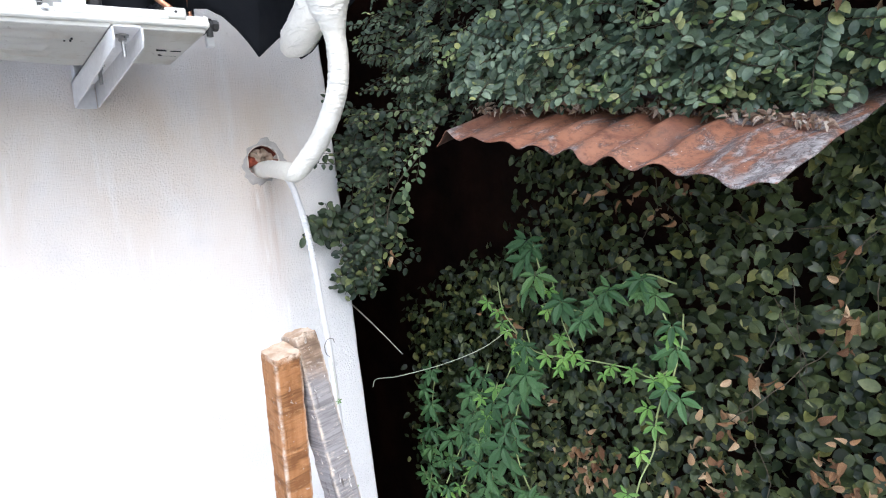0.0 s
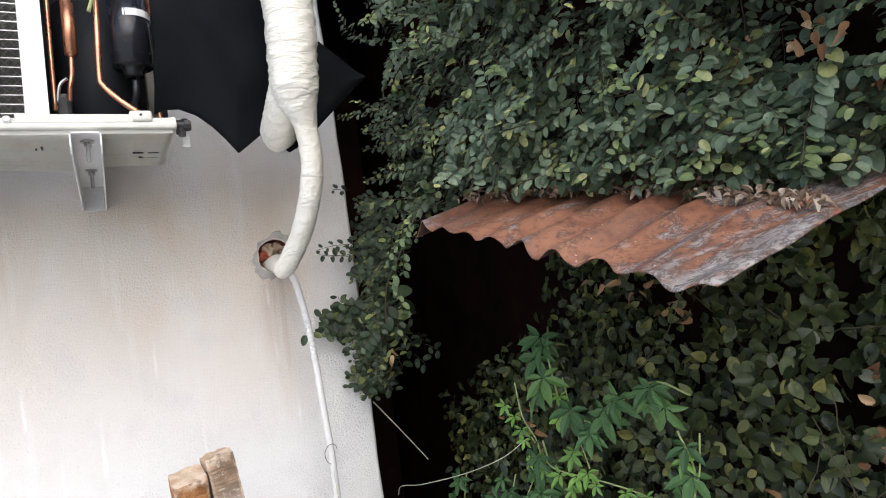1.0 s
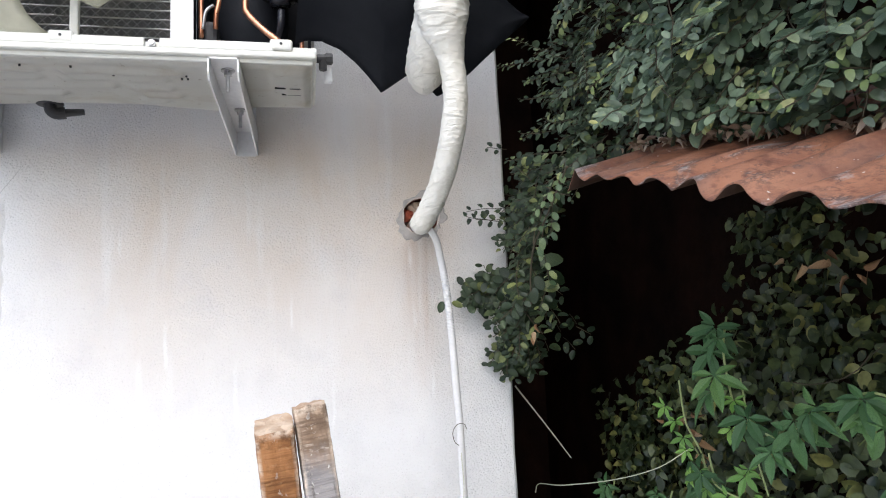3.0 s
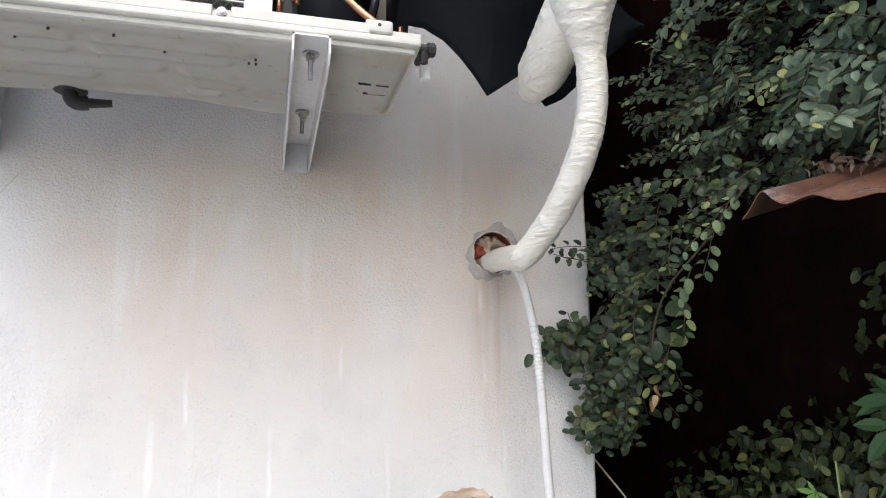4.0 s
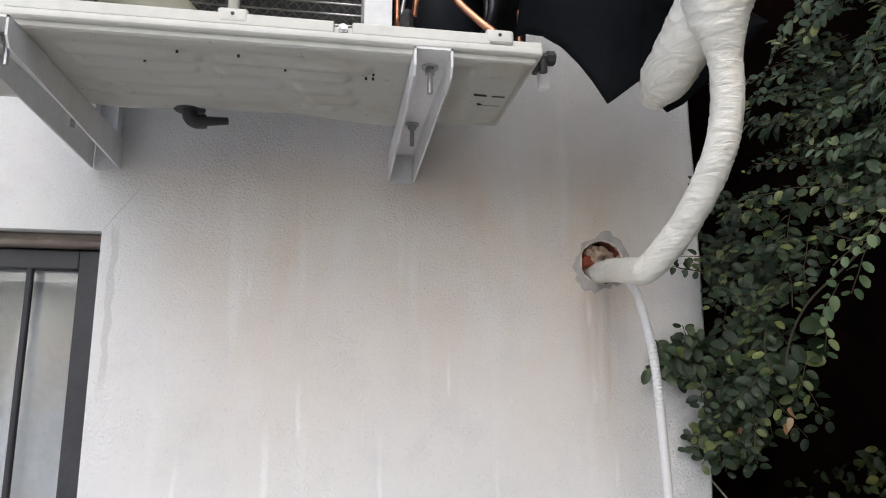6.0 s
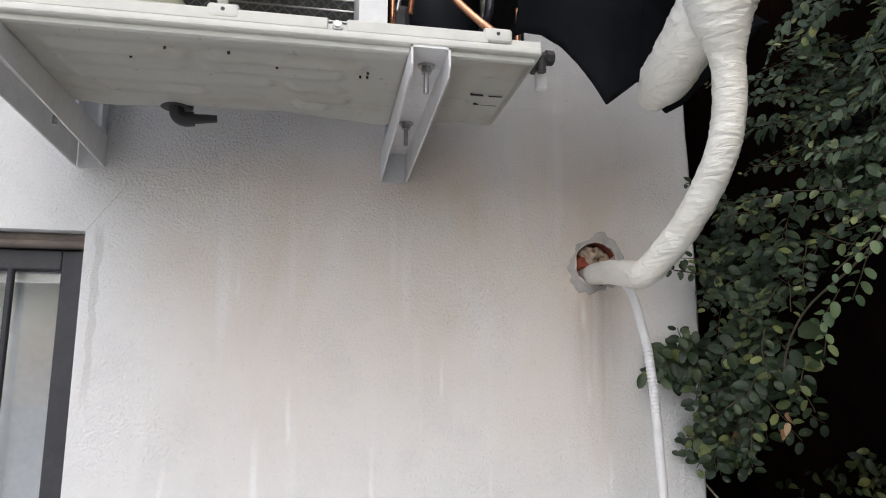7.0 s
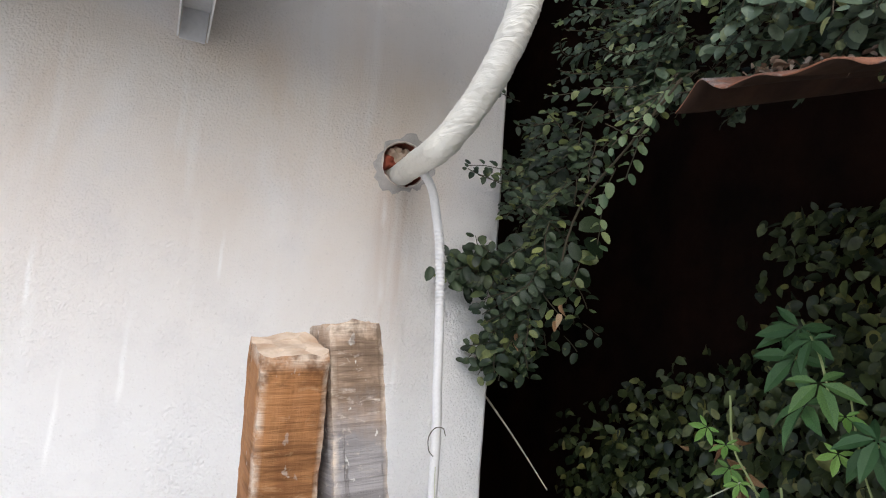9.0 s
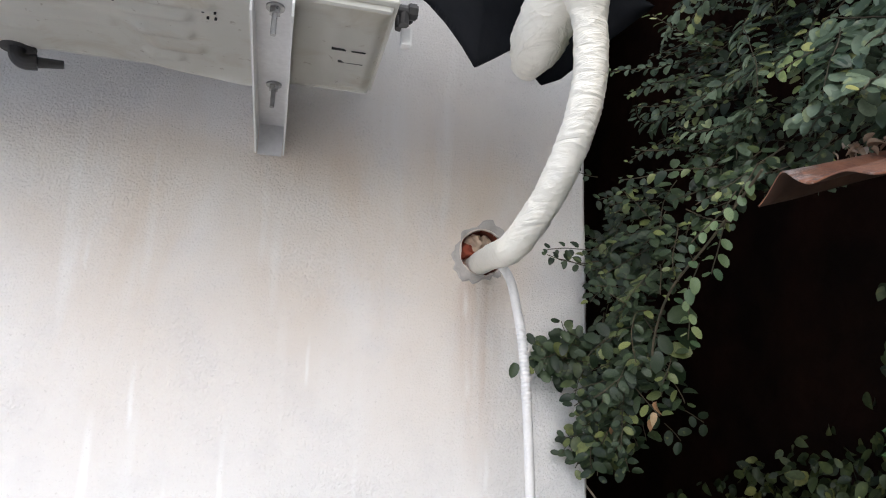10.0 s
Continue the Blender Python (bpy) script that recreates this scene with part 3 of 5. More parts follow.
def underside():
    """The pan's pressed bottom: long soft ribs, a raised square, and a rear edge that bellies out."""
    bm = bmesh.new()
    nx, ny = 168, 56
    ribs = [(0.02, 0.195, 1.716, 0.011), (0.225, 0.43, 1.716, 0.011), (0.03, 0.185, 1.752, 0.010), (0.215, 0.40, 1.752, 0.010), (0.035, 0.30, 1.796, 0.012), (0.325, 0.40, 1.800, 0.011), (0.06, 0.20, 1.840, 0.010), (0.34, 0.41, 1.838, 0.010), (0.33, 0.38, 1.872, 0.010), (-0.14, -0.08, 1.75, 0.020), (-0.14, -0.08, 1.83, 0.020)]

    def step(v, soft):
        t = min(1.0, max(0.0, 0.5 - v / soft))
        return t * t * (3 - 2 * t)

    grid = []
    for j in range(ny + 1):
        row = []
        for i in range(nx + 1):
            fx, fy = i / nx, j / ny
            x = UX0 + 0.008 + (UX1 - UX0 - 0.016) * fx
            rear = UY1 + 0.004 + 0.010 * math.sin(x * 17 + 0.6) + 0.008 * noise.noise((x * 14, 0, 3)) + (0.018 * step(abs(x - 0.47) - 0.04, 0.08))
            y = UY0 + 0.010 + (rear - UY0 - 0.010) * fy
            h = 0.0
            for x0, x1, yc, hw in ribs:
                h = max(h, step(max(x0 - x, x - x1), 0.016) * step(abs(y - yc) - hw, 0.014))
            h += 0.7 * step(max(0.585 - x, x - 0.660), 0.02) * step(abs(y - 1.79) - 0.10, 0.02)
            h += 0.4 * step(max(0.608 - x, x - 0.648), 0.004) * step(abs(y - 1.795) - 0.03, 0.004)
            h += 0.35 * noise.noise((x * 9, y * 12, 1))
            rim = min(1.0, min(fx, 1 - fx) * 60, min(fy * 20, (1 - fy) * 14))
            row.append(bm.verts.new((x, y, UZ + 0.001 - rim * (0.0050 + 0.0075 * h))))
        grid.append(row)
    for a, b in zip(grid, grid[1:]):
        for i in range(nx):
            bm.faces.new((a[i], a[i + 1], b[i + 1], b[i]))
    bmesh.ops.solidify(bm, geom=bm.faces[:], thickness=-0.002)
    return bm


def outdoor_unit():
    u = empty("outdoor_unit", (0.28, 1.79, UZ), "cream air conditioner outdoor unit with its covers taken off", "air conditioner")
    # the pressed base pan: tray, stepped rim, stiffening ribs below
    pan = box(UX0 + 0.006, UX1 - 0.006, UY0 + 0.006, UY1, UZ, UZ + 0.012, 0.005)
    box(UX0, UX1, UY0 - 0.004, UY0 + 0.012, UZ + 0.008, UZ + 0.020, 0.005, pan, 3)
    box(UX0, UX1, UY0 + 0.002, UY0 + 0.006, UZ + 0.016, UZ + 0.030, 0.0015, pan)
    for x0, x1 in ((UX0 + 0.002, -0.055), (-0.030, 0.378), (0.402, UX1 - 0.075)):
        box(x0, x1, UY0 - 0.0025, UY0 + 0.004, UZ + 0.019, UZ + 0.036, 0.003, pan, 3)
    for x in (UX0 + 0.047, 0.246, 0.606):
        box(x - 0.020, x + 0.020, UY0 - 0.0035, UY0 + 0.006, UZ + 0.022, UZ + 0.043, 0.006, pan, 3)
    for s in (UX0, UX1 - 0.008):
        box(s, s + 0.008, UY0 + 0.008, UY1, UZ + 0.008, UZ + 0.034, 0.003, pan)
    box(UX0, UX1, UY1 - 0.006, UY1 + 0.002, UZ + 0.008, UZ + 0.034, 0.003, pan)
    part("base_pan", pan, ENAMEL, u)
    # a thin reddish-brown line along the foot of each raised lip
    for x0, x1 in ((-0.028, 0.376), (0.404, UX1 - 0.078), (UX0 + 0.004, -0.058)):
        part("rust_seam", box(x0, x1, UY0 - 0.0008, UY0 + 0.004, UZ + 0.0185, UZ + 0.0202), BROWNLINE, u, "thin reddish-brown seam under the rim")
    part("lining", box(UX1 - 0.014, UX1 - 0.009, 1.715, UY1 - 0.012, UZ + 0.036, UTOP), FOAM, u, "black foam lining")
    part("underside", underside(), STAINED, u, "cream underside with pressed ribs and tan stains", True)
    part("lining", box(0.425, UX1 - 0.032, UY1 - 0.012, UY1 - 0.005, UZ + 0.014, UTOP), FOAM, u, "black foam lining")
    for x, y in ((0.60, 1.765), (0.612, 1.80), (0.628, 1.765), (0.628, 1.80), (0.42, 1.73), (0.425, 1.745), (0.435, 1.73), (0.435, 1.745), (0.25, 1.70), (0.17, 1.70), (0.31, 1.735), (0.12, 1.735)):
        big = 0.010 if x > 0.59 else 0.0016
        part("slot", box(x - big, x + big, y - 0.0008, y + 0.0008, UZ - (0.0128 if x > 0.59 else 0.0078), UZ - 0.001), BLACK, u)
    for x, z in ((0.390, UZ + 0.026),):
        screw = rod((x, UY0 + 0.003, z), (x, UY0 - 0.005, z), 0.0065, n=14, bevel=0.0015)
        rod((x, UY0 - 0.004, z), (x, UY0 - 0.0066, z), 0.004, screw, 8)
        part("screw", screw, STEEL, u)
    for x in (UX0 + 0.047, 0.246, 0.606):
        part("screw_hole", rod((x, UY0 - 0.0042, UZ + 0.034), (x, UY0, UZ + 0.034), 0.0026), BLACK, u)
    # shell
    part("top_cover", box(UX0 - 0.004, UX1 + 0.004, UY0 - 0.004, UY1 + 0.006, UTOP, UTOP + 0.02, 0.006), ENAMEL, u)
    part("corner_post", box(UX1 - 0.03, UX1, UY1 - 0.03, UY1, UZ + 0.034, UTOP, 0.002), ENAMEL, u)
    part("back_panel", box(0.47, UX1 - 0.03, UY1 - 0.004, UY1, UZ + 0.034, UTOP, 0.001), ENAMEL, u)
    part("corner_post", box(UX0, UX0 + 0.006, UY0 + 0.012, UY0 + 0.03, UZ + 0.02, UTOP, 0.001), STEEL, u)
    wall = box(0.418, 0.456, UY0 + 0.010, UY0 + 0.0125, UZ + 0.034, UTOP)
    box(0.418, 0.4205, UY0 + 0.0125, UY1 - 0.05, UZ + 0.034, UTOP, bm=wall)
    part("partition", wall, WHITE, u, "white painted sheet partition between fan and compressor")
    inner = box(0.4215, 0.424, UY0 + 0.02, UY1 - 0.01, UZ + 0.034, UTOP)
    part("insulation", inner, FOAM, u, "black foam lining")
    # coil, its tubes, the wire guard
    part("coil", box(UX0 + 0.010, 0.418, UY1 - 0.036, UY1 - 0.008, UZ + 0.034, UTOP), FINS, u, "grey aluminium condenser fins")
    part("coil", box(UX0 + 0.008, UX0 + 0.030, UY0 + 0.035, UY1 - 0.036, UZ + 0.034, UTOP), FINS, u)
    z = UZ + 0.045
    while z < UTOP - 0.01:
        part("guard_wire", rod((UX0 + 0.03, UY1 - 0.052, z), (0.418, UY1 - 0.052, z), 0.0019, n=6), STEEL, u)
        z += 0.0195
    net = bmesh.new()
    for s in (-1, 1):
        k = -0.6
        while k < 0.6:
            x0 = UX0 + 0.03 + max(0.0, k)
            z0 = UZ + 0.04 + max(0.0, -k)
            ln = min(0.418 - x0, UTOP - 0.01 - z0)
            if ln > 0.01:
                za, zb = (z0, z0 + ln) if s > 0 else (UTOP + UZ + 0.03 - z0, UTOP + UZ + 0.03 - z0 - ln)
                rod((x0, UY1 - 0.044, za), (x0 + ln, UY1 - 0.044, zb), 0.0008, net, 4)
            k += 0.0195
    part("wire_net", net, STEEL, u)
    for k in range(9):
        z = UZ + 0.07 + 0.052 * k
        bend = smooth_line([(UX0 + 0.014, UY0 + 0.036, z), (UX0 + 0.014, UY0 + 0.020, z + 0.004), (UX0 + 0.014, UY0 + 0.014, z + 0.0125), (UX0 + 0.014, UY0 + 0.020, z + 0.021), (UX0 + 0.014, UY0 + 0.036, z + 0.025)], 4)
        part("return_bend", tube(bend, 0.0045, 8), COPPER, u, "", True)
    # motor stand, motor, fan
    for x in (0.085, 0.222):
        part("motor_strut", box(x - 0.008, x + 0.008, 1.800, 1.812, UZ + 0.020, UTOP, 0.003), ENAMEL, u)
    part("motor_strut", box(0.093, 0.214, 1.800, 1.810, 2.452, 2.468, 0.003), ENAMEL, u)
    part("motor", rod((0.150, 1.760, 2.545), (0.150, 1.850, 2.545), 0.052, n=28, bevel=0.008), BLACK, u, "black fan motor", True)
    fan = part("fan_hub", rod((0.150, 1.705, 2.545), (0.150, 1.755, 2.545), 0.042, n=28, bevel=0.006), BLADE, u, "", True)
    for k in range(3):
        bl = bmesh.new()
        a0 = radians(-142 + 120 * k)
        grid = []
        for i in range(15):
            f = i / 14
            row = []
            for j in range(7):
                g = j / 6
                r = 0.038 + (0.212 - 0.038) * g
                sweep = radians(98) * (0.75 + 0.25 * g) * (f - 0.5) + radians(22) * g * g
                a = a0 + sweep
                row.append(bl.verts.new((0.150 + r * math.cos(a), 1.728 + 0.055 * (f - 0.5) + 0.010 * g * g, 2.545 + r * math.sin(a))))
            grid.append(row)
        for p, q in zip(grid, grid[1:]):
            for j in range(6):
                bl.faces.new((p[j], p[j + 1], q[j + 1], q[j]))
        bmesh.ops.solidify(bl, geom=bl.faces[:], thickness=0.003)
        part("blade", bl, BLADE, fan, "beige plastic fan blade", True)
    # compressor room
    part("compressor", rod((0.540, 1.815, UZ + 0.014), (0.540, 1.815, 2.60), 0.075, n=32, bevel=0.02), FOAM, u, "compressor in a black foam jacket", True)
    acc = part("accumulator", rod((0.604, 1.700, 2.402), (0.604, 1.700, 2.575), 0.037, n=28, bevel=0.018), GLOSS, u, "gloss black accumulator bottle", True)
    part("label_band", tube([(0.606, 1.700, 2.511), (0.606, 1.700, 2.525)], 0.0376, 28), WHITE, acc)
    part("outlet", tube(smooth_line([(0.606, 1.70, 2.395), (0.604, 1.705, 2.365), (0.595, 1.73, 2.345), (0.575, 1.77, 2.345)]), 0.007, 10), GLOSS, acc, "", True)
    fil = part("filter", rod((0.499, 1.690, 2.434), (0.499, 1.690, 2.545), 0.0115, n=20, bevel=0.004), COPPER, u, "copper filter drier", True)
    part("neck", rod((0.499, 1.690, 2.543), (0.499, 1.690, 2.575), 0.0055), STEEL, fil)
    part("capillary", tube(smooth_line([(0.499, 1.690, 2.436), (0.497, 1.690, 2.40), (0.492, 1.692, 2.375), (0.490, 1.70, 2.352)]), 0.0045, 8), COPPER, fil, "", True)
    for pts, r, mat, lab in (
        ([(0.549, 1.690, 2.60), (0.547, 1.690, 2.50), (0.543, 1.688, 2.40), (0.548, 1.684, 2.376), (0.575, 1.676, 2.345), (0.602, 1.672, 2.322)], 0.0058, COPPER, "bright copper pipe"),
        ([(0.466, 1.70, 2.62), (0.465, 1.70, 2.45), (0.465, 1.70, 2.335)], 0.0045, COPPER, ""),
        ([(0.499, 1.690, 2.572), (0.500, 1.69, 2.60), (0.512, 1.70, 2.62), (0.53, 1.72, 2.61)], 0.005, STEEL, ""),
        ([(0.606, 1.700, 2.57), (0.604, 1.700, 2.62), (0.585, 1.71, 2.66), (0.55, 1.74, 2.66)], 0.006, COPPER, ""),
        ([(0.618, 1.705, 2.56), (0.635, 1.70, 2.59), (0.645, 1.70, 2.575), (0.646, 1.705, 2.53)], 0.0055, COPPER, ""),
        ([(0.475, 1.70, 2.62), (0.505, 1.68, 2.575), (0.545, 1.675, 2.60), (0.56, 1.69, 2.68)], 0.008, BLACK, "black rubber hose"),
        ([(0.470, 1.685, 2.345), (0.476, 1.68, 2.375), (0.488, 1.685, 2.39)], 0.003, STEEL, ""),
        ([(0.535, 1.68, 2.52), (0.552, 1.675, 2.57), (0.575, 1.69, 2.63), (0.575, 1.70, 2.70)], 0.004, GREENSTEM, "yellow-green earth wire"),
        ([(0.642, 1.69, 2.31), (0.643, 1.69, 2.34), (0.643, 1.69, 2.37)], 0.004, COPPER, ""),
    ):
        part("wire" if mat in (GREENSTEM, BLACK) else "pipe", tube(smooth_line(pts), r, 10), mat, u, lab, True)
    part("capacitor", box(0.462, 0.492, 1.71, 1.76, UZ + 0.014, 2.372, 0.008), BLACK, u)
    # service valves and drain elbow
    for y, z in ((1.700, 2.304), (1.735, 2.318)):
        v = rod((UX1 - 0.01, y, z), (UX1 + 0.018, y, z), 0.008, n=12)
        rod((UX1 + 0.016, y, z), (UX1 + 0.030, y, z), 0.0115, v, 8, bevel=0.002)
        rod((UX1 + 0.012, y, z), (UX1 + 0.012, y, z - 0.022), 0.007, v, 8)
        part("service_valve", v, BLACK, u, "dark brass service valve with cap")
    part("valve_tag", box(UX1 + 0.014, UX1 + 0.030, 1.728, 1.742, 2.270, 2.298, 0.003), WHITE, u, "small white plastic tag")
    dr = rod((0.141, 1.925, UZ + 0.002), (0.141, 1.925, UZ - 0.004), 0.026, n=24, bevel=0.002)
    tube(smooth_line([(0.141, 1.925, UZ - 0.002), (0.143, 1.927, UZ - 0.014), (0.152, 1.930, UZ - 0.020), (0.168, 1.933, UZ - 0.018)]), 0.012, 14, dr)
    rod((0.165, 1.933, UZ - 0.018), (0.202, 1.940, UZ - 0.013), 0.0085, dr, 14, 0.0062)
    part("drain_elbow", dr, BLACK, u, "black plastic drain elbow")


outdoor_unit()


def foam_sheet():
    """The compressor's sound jacket, unbuttoned and hanging out sideways behind the pipe."""
    bm = bmesh.new()
    n, m = 120, 26
    low = [(0.0, 2.316), (0.04, 2.328), (0.10, 2.334), (0.17, 2.325), (0.23, 2.305), (0.28, 2.282), (0.335, 2.252), (0.36, 2.262), (0.47, 2.305), (0.58, 2.262), (0.66, 2.285), (0.80, 2.35), (1.0, 2.44)]
    top = [(0.0, 2.650), (0.12, 2.662), (0.40, 2.635), (0.62, 2.60), (0.74, 2.555), (1.0, 2.46)]

    def along(t, table):
        for (a, p), (b, q) in zip(table, table[1:]):
            if t <= b:
                return p + (q - p) * (t - a) / (b - a)
        return table[-1][1]

    grid = []
    for i in range(n + 1):
        u = i / n
        x = 0.630 + 0.478 * u
        y = 1.668 + 0.107 * math.sin(min(1.0, u * 1.25) * math.pi * 0.5) + 0.055 * max(0, u - 0.45)
        row = []
        for j in range(m + 1):
            v = j / m
            z = along(u, low) + (along(u, top) - along(u, low)) * v
            row.append(bm.verts.new((x + 0.010 * math.sin(v * 3.1), y - 0.028 * math.sin(v * math.pi) * (1 - 0.5 * u) + 0.006 * noise.noise((u * 5, v * 4, 0)), z)))
        grid.append(row)
    for a, b in zip(grid, grid[1:]):
        for j in range(m):
            bm.faces.new((a[j], a[j + 1], b[j + 1], b[j]))
    bmesh.ops.solidify(bm, geom=bm.faces[:], thickness=0.006)
    tagged(part("sound_blanket", bm, FOAM, smooth=True), "black foam sound blanket folded out beside the unit", "sound blanket")


foam_sheet()


def wrapped_pipe():
    p = empty("wrapped_pipe", (0.9, 1.8, 2.0), "white tape-wrapped refrigerant pipe bundle entering the wall", "insulated pipe")

    def wrap(r, pitch, seed, end=None):
        def f(way, a, t):
            q = (way / pitch + a / (2 * math.pi)) % 1.0
            base = r(way) if callable(r) else r
            fold = 1 - abs(noise.noise((way * 42 + 0.55 * math.sin(a + seed) + 0.5 * math.sin(2 * a + way * 14), math.cos(a) * 1.2, math.sin(a) * 1.2 + seed)))
            fine = 1 - abs(noise.noise((way * 120 - 1.2 * math.sin(a + 1.0), math.cos(a) * 2.2, math.sin(a) * 2.2 + seed)))
            return base * (1 + 0.028 * (1 - q) ** 2 + 0.035 * noise.noise((way * 22 + seed, math.cos(a) * 1.3, math.sin(a) * 1.3)) + 0.065 * (fold ** 8 - 0.2) + 0.016 * (fine ** 5 - 0.3))
        return f

    def girth(way):
        k = min(1.0, max(0.0, (way - 0.515) / 0.10))
        return (0.052 - 0.010 * way) * (1 - k * k * (3 - 2 * k)) + 0.0216 * k * k * (3 - 2 * k)

    line = smooth_line([(0.887, 1.610, 2.86), (0.886, 1.580, 2.72), (0.884, 1.560, 2.58), (0.882, 1.554, 2.45), (0.880, 1.562, 2.37), (0.885, 1.574, 2.320), (0.897, 1.586, 2.270), (0.906, 1.600, 2.215), (0.906, 1.618, 2.165), (0.902, 1.650, 2.120), (0.893, 1.708, 2.066), (0.879, 1.768, 2.024), (0.872, 1.795, 2.011), (0.873, 1.815, 2.010), (0.880, 1.850, 2.016), (0.897, 1.95, 2.032), (0.914, 2.06, 2.046), (0.918, 2.17, 2.050)], 30)
    part("wrapped_run", tube(line, wrap(girth, 0.044, 3), 40), TAPE, p, "", True)
    stub = smooth_line([(0.876, 1.578, 2.380), (0.872, 1.612, 2.330), (0.872, 1.680, 2.296), (0.880, 1.765, 2.284)], 24)
    part("stub", tube(stub, wrap(lambda w: 0.034 + 0.004 * min(1.0, w * 12) - 0.008 * max(0.0, w - 0.165) / 0.03, 0.07, 21), 26), TAPE, p, "short taped pipe end", True)


wrapped_pipe()


def hole_dressing():
    h = empty("wall_hole_filling", (HX, WALL_Y, HZ), "broken brick hole stuffed with crumpled brown paper", "hole filling")
    n = 44
    bm = bmesh.new()
    rings = []
    for k in range(n):
        a = 2 * math.pi * k / n
        o = HR + 0.006 + 0.022 * abs(noise.noise((math.cos(a) * 2.2, math.sin(a) * 2.2, 4))) * 1.7 + 0.010 * (1 if math.cos(a - 0.7) > 0.55 or math.cos(a - 3.9) > 0.75 else 0)
        ring = []
        for r, y in ((HR + 0.001, WALL_Y + 0.004), (HR + 0.003, WALL_Y - 0.0012), (o - 0.004, WALL_Y - 0.0016), (o, WALL_Y + 0.001)):
            ring.append(bm.verts.new((HX + r * math.cos(a), y, HZ + r * math.sin(a))))
        rings.append(ring)
    for k in range(n):
        for j in range(3):
            bm.faces.new((rings[k][j], rings[k][j + 1], rings[(k + 1) % n][j + 1], rings[(k + 1) % n][j]))
    part("plaster_patch", bm, PLASTER, h, "grey chipped plaster round the hole")
    lin = bmesh.new()
    tube([(HX, WALL_Y + 0.003, HZ), (HX, WALL_Y + 0.06, HZ), (HX, WALL_Y + 0.128, HZ)], lambda w, a, t: HR * 0.97 * (1 + 0.05 * noise.noise((w * 60, math.cos(a) * 3, math.sin(a) * 3))), 30, lin, False)
    part("brick_rim", lin, BRICK, h, "red raw brick inside the hole")
    for k, (x, z, r, mat) in enumerate(((-0.012, 0.020, 0.017, PAPER), (0.012, 0.026, 0.014, PAPER), (0.028, 0.014, 0.013, PAPER), (-0.027, 0.004, 0.016, BRICK), (-0.020, -0.022, 0.013, PAPER), (-0.002, 0.010, 0.014, PAPER), (0.030, -0.006, 0.012, BRICK))):
        wad = bmesh.new()
        bmesh.ops.create_icosphere(wad, subdivisions=3, radius=r)
        for v in wad.verts:
            v.co *= 1 + 0.55 * noise.noise(v.co * 95 + Vector((k * 3.0, 0, 0)))
            v.co += Vector((HX + x, WALL_Y + 0.022 + 0.006 * (k % 3), HZ + z))
        part("paper_wad" if mat is PAPER else "brick_chip", wad, mat, h)


hole_dressing()


def drain_hose():
    line = smooth_line([(0.908, 1.985, 2.030), (0.922, 1.978, 2.018), (0.933, 1.965, 1.990), (0.939, 1.950, 1.94), (0.944, 1.942, 1.90), (0.949, 1.940, 1.85), (0.953, 1.940, 1.80), (0.957, 1.940, 1.73), (0.961, 1.940, 1.65), (0.966, 1.938, 1.52), (0.975, 1.95, 1.0), (0.985, 1.98, 0.4), (0.99, 1.99, 0.02)], 60)
    fine = tube(line, lambda w, a, t: 0.0080 + 0.0010 * math.sin(w * 2 * math.pi / 0.0065) * (0.55 if 0.13 < w < 0.26 else 0.15), 12)
    tagged(part("drain_hose", fine, HOSE, smooth=True), "thin white ribbed drain hose hanging before the wall", "hose")
    curl = smooth_line([(0.958, 1.928, 1.545), (0.948, 1.924, 1.555), (0.945, 1.922, 1.575), (0.955, 1.922, 1.590), (0.970, 1.924, 1.590), (0.977, 1.928, 1.578)], 6)
    tagged(part("dry_tendril", tube(curl, 0.0008, 6), STEM), "thin dry brown tendril curled round the hose", "tendril")


drain_hose()


